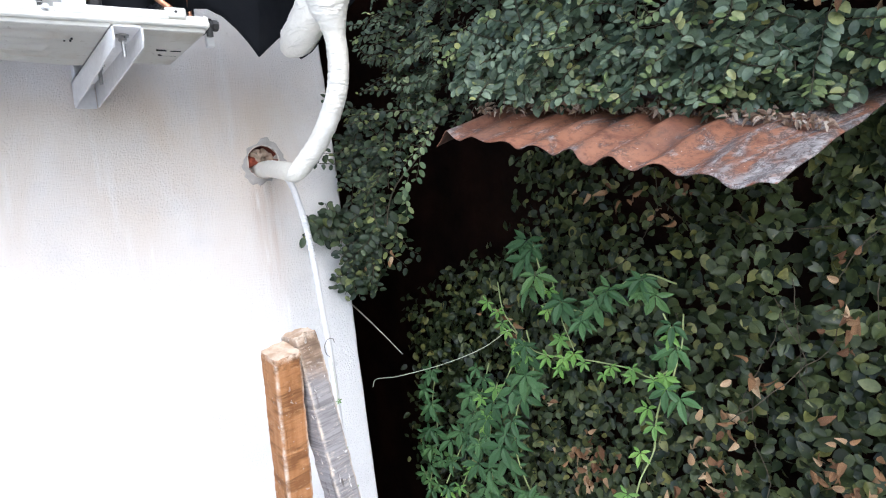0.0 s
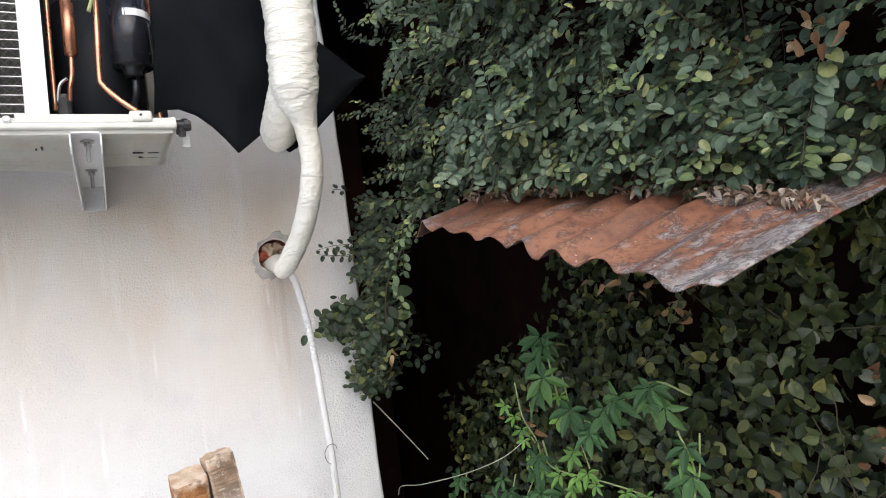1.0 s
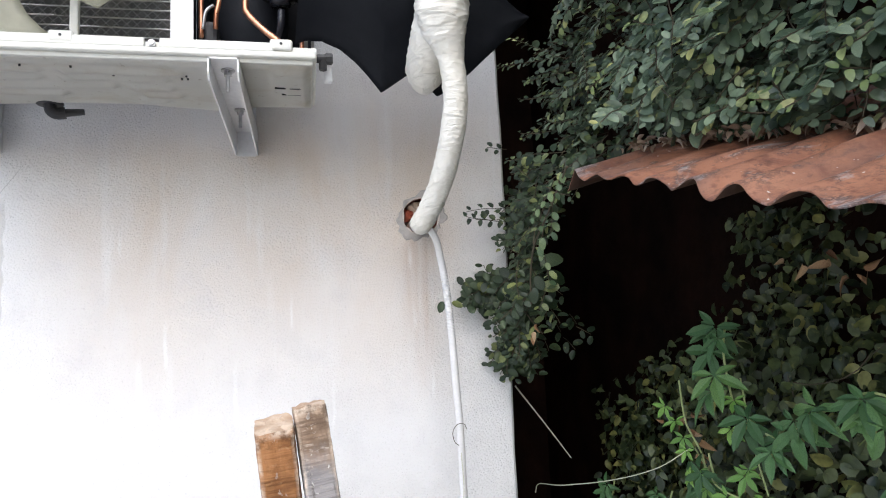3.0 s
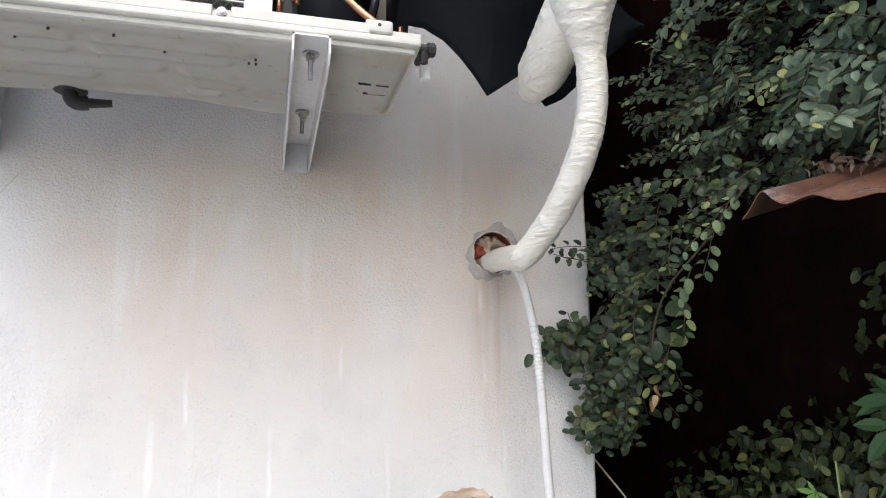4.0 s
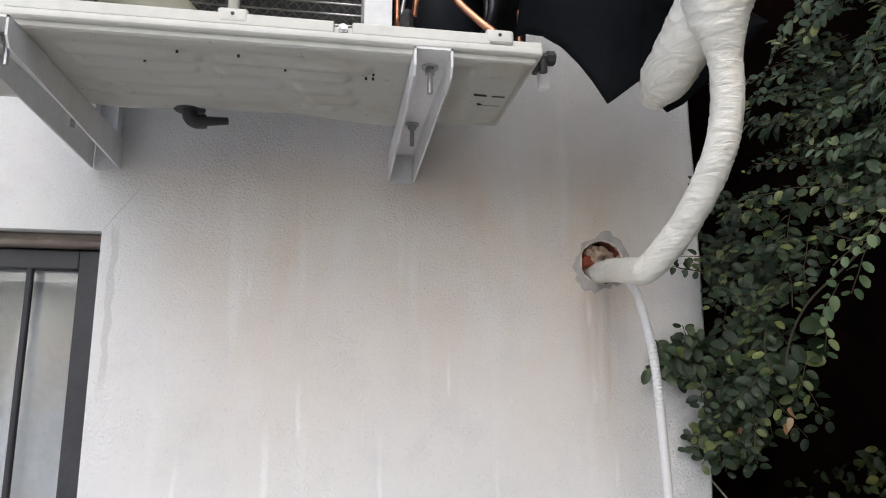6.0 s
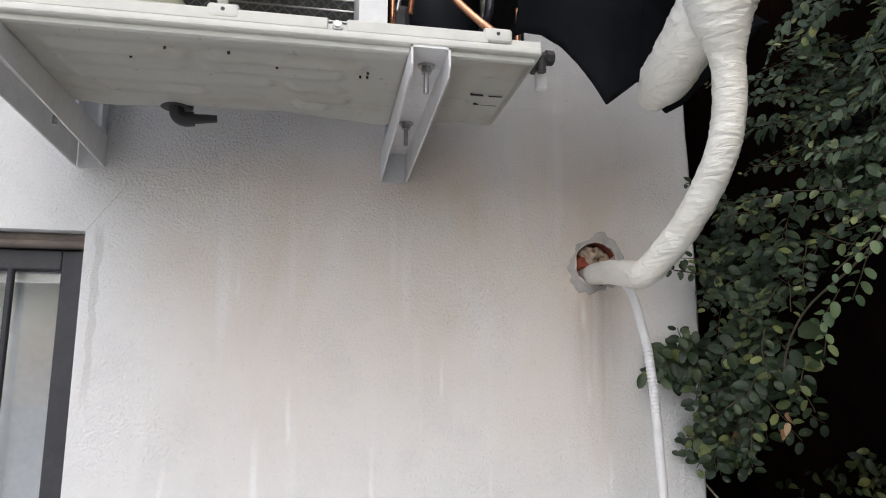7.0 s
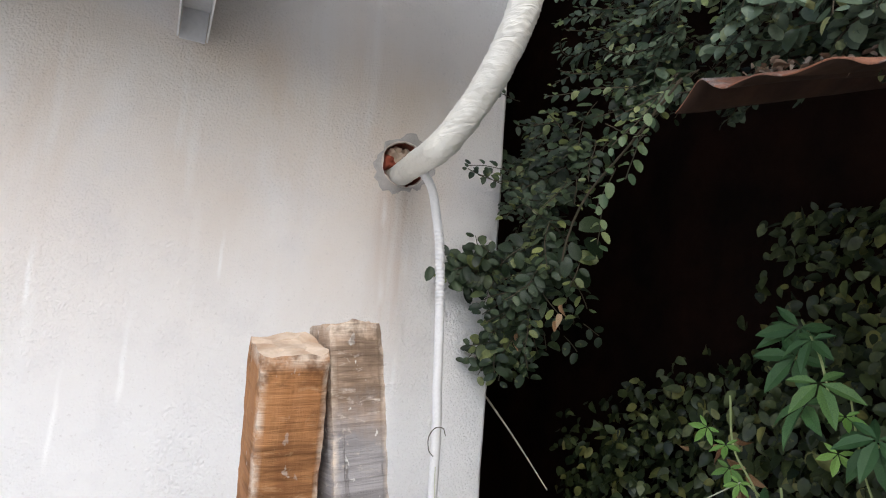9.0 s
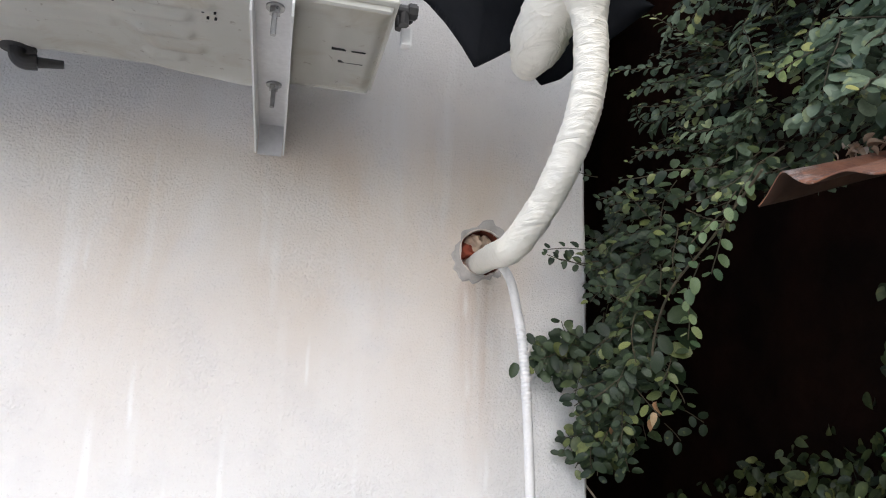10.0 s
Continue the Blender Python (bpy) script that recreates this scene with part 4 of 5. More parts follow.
def post(name, top, foot, wx, wy, turn, mat, label, seed):
    """A rough-sawn post that stands on the ground and leans; its arrises chipped, its sawn end uneven."""
    top, foot = Vector(top), Vector(foot)
    ax = (top - foot)
    bm = bmesh.new()
    long = ax.length
    n = 150
    levels = [(long - 0.5) * i / 20 for i in range(20)] + [long - 0.5 + 0.5 * i / (n - 20) for i in range(n - 20 + 1)]
    k = 7
    side = [(-1 + 2 * i / k, -1) for i in range(k)] + [(1, -1 + 2 * i / k) for i in range(k)] + [(1 - 2 * i / k, 1) for i in range(k)] + [(-1, 1 - 2 * i / k) for i in range(k)]
    rings = []
    for z in levels:
        ring = []
        for i, (sx, sy) in enumerate(side):
            corner = i % k == 0
            chip = 0.0
            if corner:
                chip = 0.05 + 0.10 * max(0.0, noise.noise((sx * 3 + seed, sy * 3, z * 30))) + 0.05 * max(0.0, noise.noise((sx + seed, sy, z * 110)))
            end = max(0.0, 1 - (long - z) / 0.006)
            f = 1 - chip - end * (0.05 if corner else 0.025)
            saw = 0.0005 * noise.noise((seed + i * 0.15, 0.0, z * 260)) + 0.0009 * noise.noise((seed + i * 0.3, 4.0, z * 60))
            wide = 1 + 0.03 * noise.noise((sx * 0.6 + seed, sy * 0.6, z * 3.0))
            x, y = sx * wx / 2 * f * wide, sy * wy / 2 * f * wide
            q = 1 + saw / max(0.01, math.hypot(x, y))
            lift = 0.004 * noise.noise((sx * 1.6 + seed, sy * 1.6, seed)) + 0.002 * noise.noise((sx * 5 + seed, sy * 5, seed))
            ring.append(bm.verts.new((x * q, y * q, z + lift * max(0.0, 1 - (long - z) / 0.03))))
        rings.append(ring)
    m = len(side)
    for a, b in zip(rings, rings[1:]):
        for i in range(m):
            bm.faces.new((a[i], a[(i + 1) % m], b[(i + 1) % m], b[i]))
    bm.faces.new(rings[0][::-1])
    # the sawn end, closed ring by ring towards its middle
    last = rings[-1]
    mid = sum((v.co for v in last), Vector()) / m
    for f in (0.75, 0.45):
        inner = [bm.verts.new(mid + (v.co - mid) * f + Vector((0, 0, 0.0012 * noise.noise(v.co * 300)))) for v in rings[-1]]
        for i in range(m):
            bm.faces.new((last[i], last[(i + 1) % m], inner[(i + 1) % m], inner[i])).material_index = 1
        last = inner
    bm.faces.new(last).material_index = 1
    ob = part(name, bm, mat)
    ob.data.materials.append(ENDWOOD)
    up = ax.normalized()
    across = (Vector((1, 0, 0)) - up * up.x).normalized()
    basis = Matrix((across, up.cross(across), up)).transposed().to_4x4()
    ob.matrix_world = Matrix.Translation(foot) @ basis @ pose(0, 0, 0, 0, 0, turn)
    return tagged(ob, label, "wooden post", "posts standing before the wall")


post("wooden_post", (0.601, 1.357, 1.693), (0.745, 1.86, 0.0), 0.048, 0.050, 4, ORANGEWOOD, "orange-brown rough-sawn wooden post standing before the wall", 1.0)
post("wooden_post", (0.644, 1.380, 1.712), (0.87, 1.34, 0.0), 0.042, 0.054, 4, GREYWOOD, "grey weathered split wooden post with white paint flecks", 5.0)

# ---- corrugated sheet in the hedge ----


def sheet_z(x, y):
    return 1.862 + 0.255 * (y - 0.79) + 0.30 * (x - 1.05)


def corrugated():
    bm = bmesh.new()
    ny, nx = 150, 26
    grid = []
    for i in range(ny + 1):
        y = 0.785 + 0.735 * i / ny
        row = []
        for j in range(nx + 1):
            f = j / nx
            x0 = 1.052 + 0.020 * (y - 0.79) + 0.012 * noise.noise((0.0, y * 9, 1)) + 0.008 * noise.noise((4.0, y * 34, 1)) * min(1.0, (y - 0.78) * 6)
            x = x0 + (1.60 - x0) * f
            amp = (0.0076 + 0.006 * noise.noise((y * 5, 0, 0.4))) * min(1.0, 0.45 + (y - 0.79) * 3.5)
            lip = max(0.0, 1 - f * 7)
            wave = math.sin((y - 0.79) * 2 * math.pi / 0.084 + 1.1 + 0.9 * noise.noise((y * 6, 2.0, 0)))
            curl = max(0.0, (y - 1.455) / 0.065)
            z = sheet_z(x, y) + amp * (1 + 0.10 * lip) * wave + 0.007 * noise.noise((x * 7, y * 5, 2)) + 0.006 * lip * noise.noise((3.0, y * 22, 5)) - 0.030 * curl * curl * (1 - 0.6 * f)
            row.append(bm.verts.new((x, y + 0.012 * noise.noise((x * 11, 3, 0)) * (1 if i in (0, ny) else 0), z)))
        grid.append(row)
    under = [[bm.verts.new(v.co - Vector((0, 0, 0.0022))) for v in row] for row in grid]
    # the lower faces take a much darker brown than the top
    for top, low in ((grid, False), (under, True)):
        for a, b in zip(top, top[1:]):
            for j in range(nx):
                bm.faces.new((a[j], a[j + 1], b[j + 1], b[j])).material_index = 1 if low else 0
    rim = [(grid[0][j], grid[0][j + 1], under[0][j + 1], under[0][j]) for j in range(nx)] + [(grid[ny][j], grid[ny][j + 1], under[ny][j + 1], under[ny][j]) for j in range(nx)]
    rim += [(grid[i][0], grid[i + 1][0], under[i + 1][0], under[i][0]) for i in range(ny)] + [(grid[i][nx], grid[i + 1][nx], under[i + 1][nx], under[i][nx]) for i in range(ny)]
    for q in rim:
        bm.faces.new(q)
    sheet = part("corrugated_sheet", bm, RUST, smooth=True)
    sheet.data.materials.append(DARKUNDER)
    tagged(sheet, "rusty corrugated iron sheet jutting out of the ivy", "iron sheet")


corrugated()

# ---- leaves ----
STATIONS = np.array([0.0, 0.10, 0.34, 0.64, 0.88, 1.0])


def blade_shape(widths, fold, curl):
    """A leaf blade: a midrib and two sides; x along the leaf, y across, z out of its face; and its faces."""
    mid = [(s, 0.0, -curl * s * s) for s in STATIONS]
    left = [(s, w, fold * w - curl * s * s) for s, w in zip(STATIONS[1:5], widths)]
    right = [(s, -w, fold * w - curl * s * s) for s, w in zip(STATIONS[1:5], widths)]
    v = np.array(mid + left + right)
    f = [(0, 1, 6), (0, 10, 1), (4, 5, 9), (4, 13, 5)]
    for k in range(3):
        f += [(1 + k, 2 + k, 7 + k, 6 + k), (10 + k, 11 + k, 2 + k, 1 + k)]
    return v, f


OVAL = [blade_shape((0.19, 0.31, 0.32, 0.20), fd, cu) for fd, cu in ((0.28, 0.15), (0.5, 0.3), (0.15, 0.4), (-0.2, 0.1), (0.35, -0.15), (0.2, 0.55))]
ROUND = [blade_shape((0.19, 0.31, 0.27, 0.12), fd, cu) for fd, cu in ((0.25, 0.2), (0.45, 0.35), (0.1, 0.4), (-0.2, 0.1), (0.3, -0.15), (0.6, 0.1))]
CRUMPLE = [blade_shape((0.20, 0.30, 0.26, 0.12), fd, cu) for fd, cu in ((1.1, 0.7), (1.4, -0.4), (0.8, 1.0), (1.6, 0.3))]


def unit(v):
    return v / np.maximum(1e-9, np.linalg.norm(v, axis=-1, keepdims=True))


class Leaves:
    """Gathers leaves (base, direction, face normal, length) and links them."""

    def __init__(self, shapes):
        self.shapes, self.rows = shapes, []

    def add(self, p, d, n, ln):
        self.rows.append((*p, *d, *n, ln))

    def frames(self):
        a = np.array(self.rows)
        d = unit(a[:, 3:6])
        n = unit(a[:, 6:9] - d * np.sum(a[:, 6:9] * d, axis=1, keepdims=True))
        return a[:, :3], d, n, np.cross(n, d), a[:, 9]

    def link(self, thing, mat, mat_one, singles, near):
        """The leaves nearest to the point near as single parts, the rest as one mesh."""
        p, d, n, s, ln = self.frames()
        kind = np.arange(len(p)) % len(self.shapes)
        first = np.zeros(len(p), bool)
        if singles:
            first[np.argsort(np.linalg.norm(p - np.array(near), axis=1))[:singles]] = True
        meshes = []
        for v, f in self.shapes:
            me = bpy.data.meshes.new("leaf")
            me.from_pydata([tuple(q) for q in v], [], f)
            me.materials.append(mat_one)
            me.polygons.foreach_set("use_smooth", [True] * len(me.polygons))
            meshes.append(me)
        for i in np.nonzero(first)[0]:
            ob = new("leaf", meshes[kind[i]])
            m = Matrix.Identity(4)
            for r in range(3):
                m[r][0], m[r][1], m[r][2], m[r][3] = d[i][r] * ln[i], s[i][r] * ln[i], n[i][r] * ln[i], p[i][r]
            ob.parent = thing
            ob.matrix_parent_inverse = thing.matrix_world.inverted()
            ob.matrix_basis = m
        verts, faces, base = [], [], 0
        for k, (v, f) in enumerate(self.shapes):
            sel = np.nonzero((kind == k) & ~first)[0]
            if not len(sel):
                continue
            q = p[sel, None] + ln[sel, None, None] * (v[None, :, 0, None] * d[sel, None] + v[None, :, 1, None] * s[sel, None] + v[None, :, 2, None] * n[sel, None])
            verts.append(q.reshape(-1, 3))
            nv = len(v)
            faces += [tuple(base + i * nv + c for c in face) for i in range(len(sel)) for face in f]
            base += len(sel) * nv
        if verts:
            me = bpy.data.meshes.new("foliage")
            me.from_pydata(np.concatenate(verts).tolist(), [], faces)
            me.materials.append(mat)
            me.polygons.foreach_set("use_smooth", [True] * len(me.polygons))
            ob = new("foliage", me)
            ob.parent = thing
            ob.matrix_parent_inverse = thing.matrix_world.inverted()
            tagged(ob, kind="stuff")


def spray(leaves, stems, start, heading, facing, length, size, gap, sag=0.5, taper=0.5, keep=1.0, floor=None, tips=None, flat=0.11):
    """A shoot with two ranks of leaves that lies roughly in one plane; its last leaves may be young and pale."""
    p, h, f = np.array(start, float), unit(np.array(heading, float)), unit(np.array(facing, float))
    steps = max(3, int(length / gap))
    line = [p.copy()]
    sway = rng.normal(0, 1, 3)
    young = tips is not None and rng.rand() < 0.45
    for i in range(steps):
        t = i / steps
        h = unit(h + np.array((0, 0, -sag * gap * 4)) + rng.normal(0, 0.07, 3) + sway * 0.03)
        p = p + h * gap
        if p[0] > 1.60:
            break
        if floor and p[2] < floor(p[1]):
            break
        line.append(p.copy())
        if rng.rand() > keep:
            continue
        side = unit(np.cross(f, h))
        sgn = 1 if i % 2 else -1
        d = unit(h * rng.uniform(0.35, 0.6) + side * sgn + f * rng.normal(0.05, 0.10) + rng.normal(0, 0.06, 3))
        nn = unit(f + rng.normal(0, flat, 3) + np.array((0, 0, 0.25)))
        (tips if young and t > 0.72 else leaves).add(p + d * 0.003, d, nn, size * (1 - taper * t * t) * rng.uniform(0.75, 1.15))
    if len(line) > 2:
        stems.append(line)


def stems_mesh(name, lines, mat, thing, r=0.0008):
    bm = bmesh.new()
    for line in lines:
        tube(line, r, 4, bm, False)
    tagged(part(name, bm, mat, thing), kind="stuff")


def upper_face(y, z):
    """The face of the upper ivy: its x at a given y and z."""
    # above z 2.85 the face bulges out, unseen, to shade the growth below
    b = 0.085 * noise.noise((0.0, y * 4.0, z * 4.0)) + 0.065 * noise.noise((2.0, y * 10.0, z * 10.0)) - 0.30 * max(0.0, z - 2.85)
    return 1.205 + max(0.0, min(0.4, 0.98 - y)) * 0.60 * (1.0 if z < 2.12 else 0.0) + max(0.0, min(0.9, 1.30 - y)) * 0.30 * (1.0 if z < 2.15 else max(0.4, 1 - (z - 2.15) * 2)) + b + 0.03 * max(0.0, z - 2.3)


def lower_face(y, z):
    b = 0.06 * noise.noise((7.0, y * 3.5, z * 3.5)) + 0.035 * noise.noise((9.0, y * 9.0, z * 9.0))
    return 1.415 + b + 0.10 * max(0.0, 1.25 - y) * 0.6 + (0.05 if z > 1.75 else 0.0)


def upper_ivy():
    ivy = empty("ivy_upper", (1.45, 1.3, 2.0), "dense dark green creeping fig hanging over the iron sheet", "ivy")
    lv, tips, stems = Leaves(OVAL), Leaves(OVAL), []

    def rest(q):
        """Where the shoots come to lie on the sheet."""
        return sheet_z(1.27 + 0.60 * max(0.0, 0.98 - q), q) + 0.006 if q < 1.42 else 2.14

    # an inner dark layer, then the shoots that make the face
    for layer, count, depth in ((0, 360, 0.16), (1, 560, 0.08), (2, 1120, 0.0)):
        for _ in range(count):
            y = rng.uniform(0.22, 1.98)
            base = sheet_z(1.27, min(y, 1.5)) + 0.01
            z = rng.uniform(base + 0.02, 3.30) if y < 1.45 else rng.uniform(2.12, 3.30)
            if layer and noise.noise((3.0, y * 6.0, z * 6.0)) < (-0.12 if y < 1.55 else 0.0) and rng.rand() < 0.8:
                continue
            # towards the wall the growth thins out and leaves dark hollows
            if y > 1.62 and rng.rand() < min(0.75, (y - 1.62) * 4.0):
                continue
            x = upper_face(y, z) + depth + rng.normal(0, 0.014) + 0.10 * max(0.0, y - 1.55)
            if x > 1.54:
                continue
            big = 1 + 0.08 * min(1.0, max(0.0, (1.15 - y) / 0.5))
            facing = np.array((-0.9, -0.38 + rng.normal(0, 0.28), 0.62 + rng.normal(0, 0.25)))
            heading = np.array((-0.35 + rng.normal(0, 0.2), rng.normal(0.30, 0.8), -0.28 + rng.normal(0, 0.45)))
            room = max(0.06, z - base)
            spray(lv, stems, (x, y, z), heading, facing, min(rng.uniform(0.09, 0.21), room * 1.4) * big, rng.uniform(0.020, 0.030) * big, 0.0062 * big, 0.45, 0.5, 1.0, rest, tips if layer == 2 else None)
    # an unseen crown that leans out above, added to shade the corner
    for _ in range(300):
        x, y, z = rng.uniform(0.98, 1.55), rng.uniform(1.2, 2.08), rng.uniform(2.95, 3.3)
        spray(lv, stems, (x, y, z), (rng.normal(-0.3, 0.4), rng.normal(0, 0.5), -0.3), (-0.3, -0.3, 1.0), rng.uniform(0.08, 0.15), rng.uniform(0.026, 0.036), 0.0125, 0.3, 0.3, 1.0, lambda q: 2.86)
    # short shoots that spill over the back of the sheet
    for _ in range(300):
        y = rng.uniform(0.45, 1.50)
        x = 1.245 + abs(rng.normal(0, 0.06)) + 0.70 * max(0.0, 1.0 - y)
        if x > 1.58:
            continue
        big = 1 + 0.10 * min(1.0, max(0.0, (1.15 - y) / 0.5))
        spray(lv, stems, (x, y, sheet_z(x, y) + rng.uniform(0.03, 0.14)), (-0.45 + rng.normal(0, 0.25), rng.normal(0.1, 0.7), -0.35 + rng.normal(0, 0.25)), (-0.85, -0.40 + rng.normal(0, 0.25), 0.55), rng.uniform(0.05, 0.10) * big, rng.uniform(0.020, 0.028) * big, 0.0068 * big, 0.4, 0.5, 1.0, lambda q: sheet_z(1.29 + 0.60 * max(0.0, 0.98 - q), q) + 0.004, tips)
    lv.link(ivy, SMALL_LEAF, SMALL_LEAF_ONE, 280, (1.15, 1.0, 2.15))
    tips.link(ivy, TIP_LEAF_MANY, TIP_LEAF, 0, (1.1, 1.5, 2.0))
    stems_mesh("stem", stems, STEM, ivy)


def corner_ivy():
    """The curtain of shoots between the sheet's far end and the wall's free edge."""
    ivy = empty("ivy_corner", (1.2, 1.9, 2.0), "creeping fig shoots trailing over the wall corner", "ivy")
    lv, tips, stems = Leaves(OVAL), Leaves(OVAL), []
    outer = smooth_line([(1.075, 1.51, 2.065), (1.072, 1.58, 2.02), (1.074, 1.66, 1.975), (1.076, 1.73, 1.925), (1.085, 1.78, 1.87), (1.09, 1.82, 1.82), (1.105, 1.90, 1.78), (1.12, 2.0, 1.72)], 6)
    inner = smooth_line([(1.20, 2.10, 2.18), (1.19, 2.10, 2.14), (1.18, 2.10, 2.10), (1.175, 2.10, 2.04), (1.165, 2.09, 1.97), (1.15, 2.08, 1.91), (1.14, 2.07, 1.84), (1.14, 2.06, 1.76)], 6)
    for _ in range(185):
        u, v = rng.rand(), rng.rand() ** 0.9
        k = int(u * (len(outer) - 1))
        p = outer[k] * (1 - v) + inner[k] * v + rng.normal(0, 0.013, 3) + np.array((0.015, 0, 0.02))
        if noise.noise((u * 5.0, v * 4.0, 8.0)) < -0.16 and rng.rand() < 0.85:
            continue
        facing = (-0.62 + rng.normal(0, 0.25), -0.62 + rng.normal(0, 0.25), 0.42 + rng.normal(0, 0.2))
        spray(lv, stems, p, (-0.35 + rng.normal(0, 0.35), rng.normal(0.0, 0.4), -0.45 + rng.normal(0, 0.4)), facing, rng.uniform(0.05, 0.10), rng.uniform(0.018, 0.029), 0.0086, 0.6, 0.45)
    # loose shoots that reach out of the dark over the corner, in tiers
    for (x0, y0, z0), (dx, dy, dz), count in (((1.26, 1.80, 2.42), (-0.8, 0.35, -0.35), 7), ((1.25, 1.78, 2.33), (-0.85, 0.40, -0.30), 10), ((1.24, 1.76, 2.27), (-0.75, 0.55, -0.45), 10), ((1.21, 1.70, 2.20), (-0.6, 0.6, -0.3), 10), ((1.18, 1.62, 2.13), (-0.5, 0.7, -0.4), 12)):
        for _ in range(count):
            p = np.array((x0, y0, z0)) + rng.normal(0, 1, 3) * np.array((0.02, 0.035, 0.014))
            spray(lv, stems, p, np.array((dx, dy, dz)) + rng.normal(0, 0.16, 3), (-0.45 + rng.normal(0, 0.15), -0.65, 0.55 + rng.normal(0, 0.15)), rng.uniform(0.07, 0.16), rng.uniform(0.017, 0.026), 0.0092, 0.35, 0.6)
    # the bunch that reaches across the plaster
    for _ in range(34):
        p = np.array((rng.uniform(1.05, 1.14), 2.06 + rng.normal(0, 0.012), rng.uniform(1.85, 1.905)))
        spray(lv, stems, p, (-0.8 + rng.normal(0, 0.3), -0.2, -0.1 + rng.normal(0, 0.45)), (-0.3, -0.9, 0.35), rng.uniform(0.04, 0.070), rng.uniform(0.026, 0.036), 0.013, 0.6, 0.35)
    # its tail
    for _ in range(26):
        p = np.array((rng.uniform(1.105, 1.15), 2.03 + rng.normal(0, 0.02), rng.uniform(1.72, 1.82)))
        spray(lv, stems, p, (-0.1 + rng.normal(0, 0.25), rng.normal(0, 0.3), -0.9), (-0.6, -0.75, 0.3), rng.uniform(0.04, 0.08), rng.uniform(0.024, 0.032), 0.013, 0.4, 0.35)
    # a few dim leaves deeper in the gap
    for _ in range(7):
        p = np.array((1.20, 1.98, 1.80)) + rng.normal(0, 1, 3) * np.array((0.03, 0.03, 0.035))
        spray(lv, stems, p, (0.3 + rng.normal(0, 0.4), rng.normal(0, 0.4), -0.7), (-0.5, -0.75, 0.3), rng.uniform(0.03, 0.06), rng.uniform(0.022, 0.032), 0.013, 0.4, 0.35)
    # pale young leaves where the runner leaves the sheet
    for f in (0.0, 0.1, 0.25, 0.4, 0.6):
        start = np.array((1.062, 1.50, 2.060)) * (1 - f) + np.array((1.090, 1.79, 1.84)) * f
        spray(tips, stems, start + rng.normal(0, 0.006, 3), (0.05 + rng.normal(0, 0.1), 0.65, -0.5), (-0.6, -0.6, 0.55), rng.uniform(0.06, 0.12), rng.uniform(0.016, 0.023), 0.0105, 0.3, 0.3)
    # fine young shoots before the wall
    for z, ln, up in ((2.075, 0.12, 0.1), (2.055, 0.10, -0.15), (2.045, 0.13, -0.02), (2.22, 0.06, -0.1)):
        spray(lv, stems, (1.125, 2.02, z), (-1.0, -0.15, up), (-0.2, -0.9, 0.4), ln, 0.0185, 0.0135, 0.25, 0.3)
    # the loop of larger leaves below the sheet's end
    for p, d, ln in (((1.105, 1.765, 1.915), (0.8, -0.2, 0.35), 0.05), ((1.115, 1.765, 1.900), (0.9, -0.2, -0.35), 0.045), ((1.095, 1.77, 1.895), (0.4, -0.2, -0.8), 0.032), ((1.105, 1.775, 1.875), (0.9, -0.2, -0.15), 0.040), ((1.095, 1.775, 1.872), (-0.3, -0.2, -0.9), 0.030), ((1.11, 1.775, 1.850), (0.8, 0, -0.45), 0.036)):
        lv.add(p, d, (-0.5, -0.85, 0.35), ln)
    # one leaf by itself beside the hose
    lv.add((0.940, 1.955, 1.855), (-0.35, -0.2, -0.9), (-0.2, -1, 0.2), 0.026)
    # the corner's leaves take the tone with shade mixed in
    lv.link(ivy, SHADE_LEAF, SHADE_LEAF_ONE, 280, (0.95, 1.7, 1.85))
    tips.link(ivy, TIP_LEAF, TIP_LEAF, 300, (1.0, 1.5, 2.0))
    stems_mesh("stem", stems, STEM, ivy)
    runner = smooth_line([(1.066, 1.50, 2.058), (1.068, 1.60, 2.0), (1.073, 1.70, 1.952), (1.082, 1.76, 1.898), (1.09, 1.79, 1.838)], 6)
    part("runner", tube(runner, 0.0018, 6), STEM, ivy)


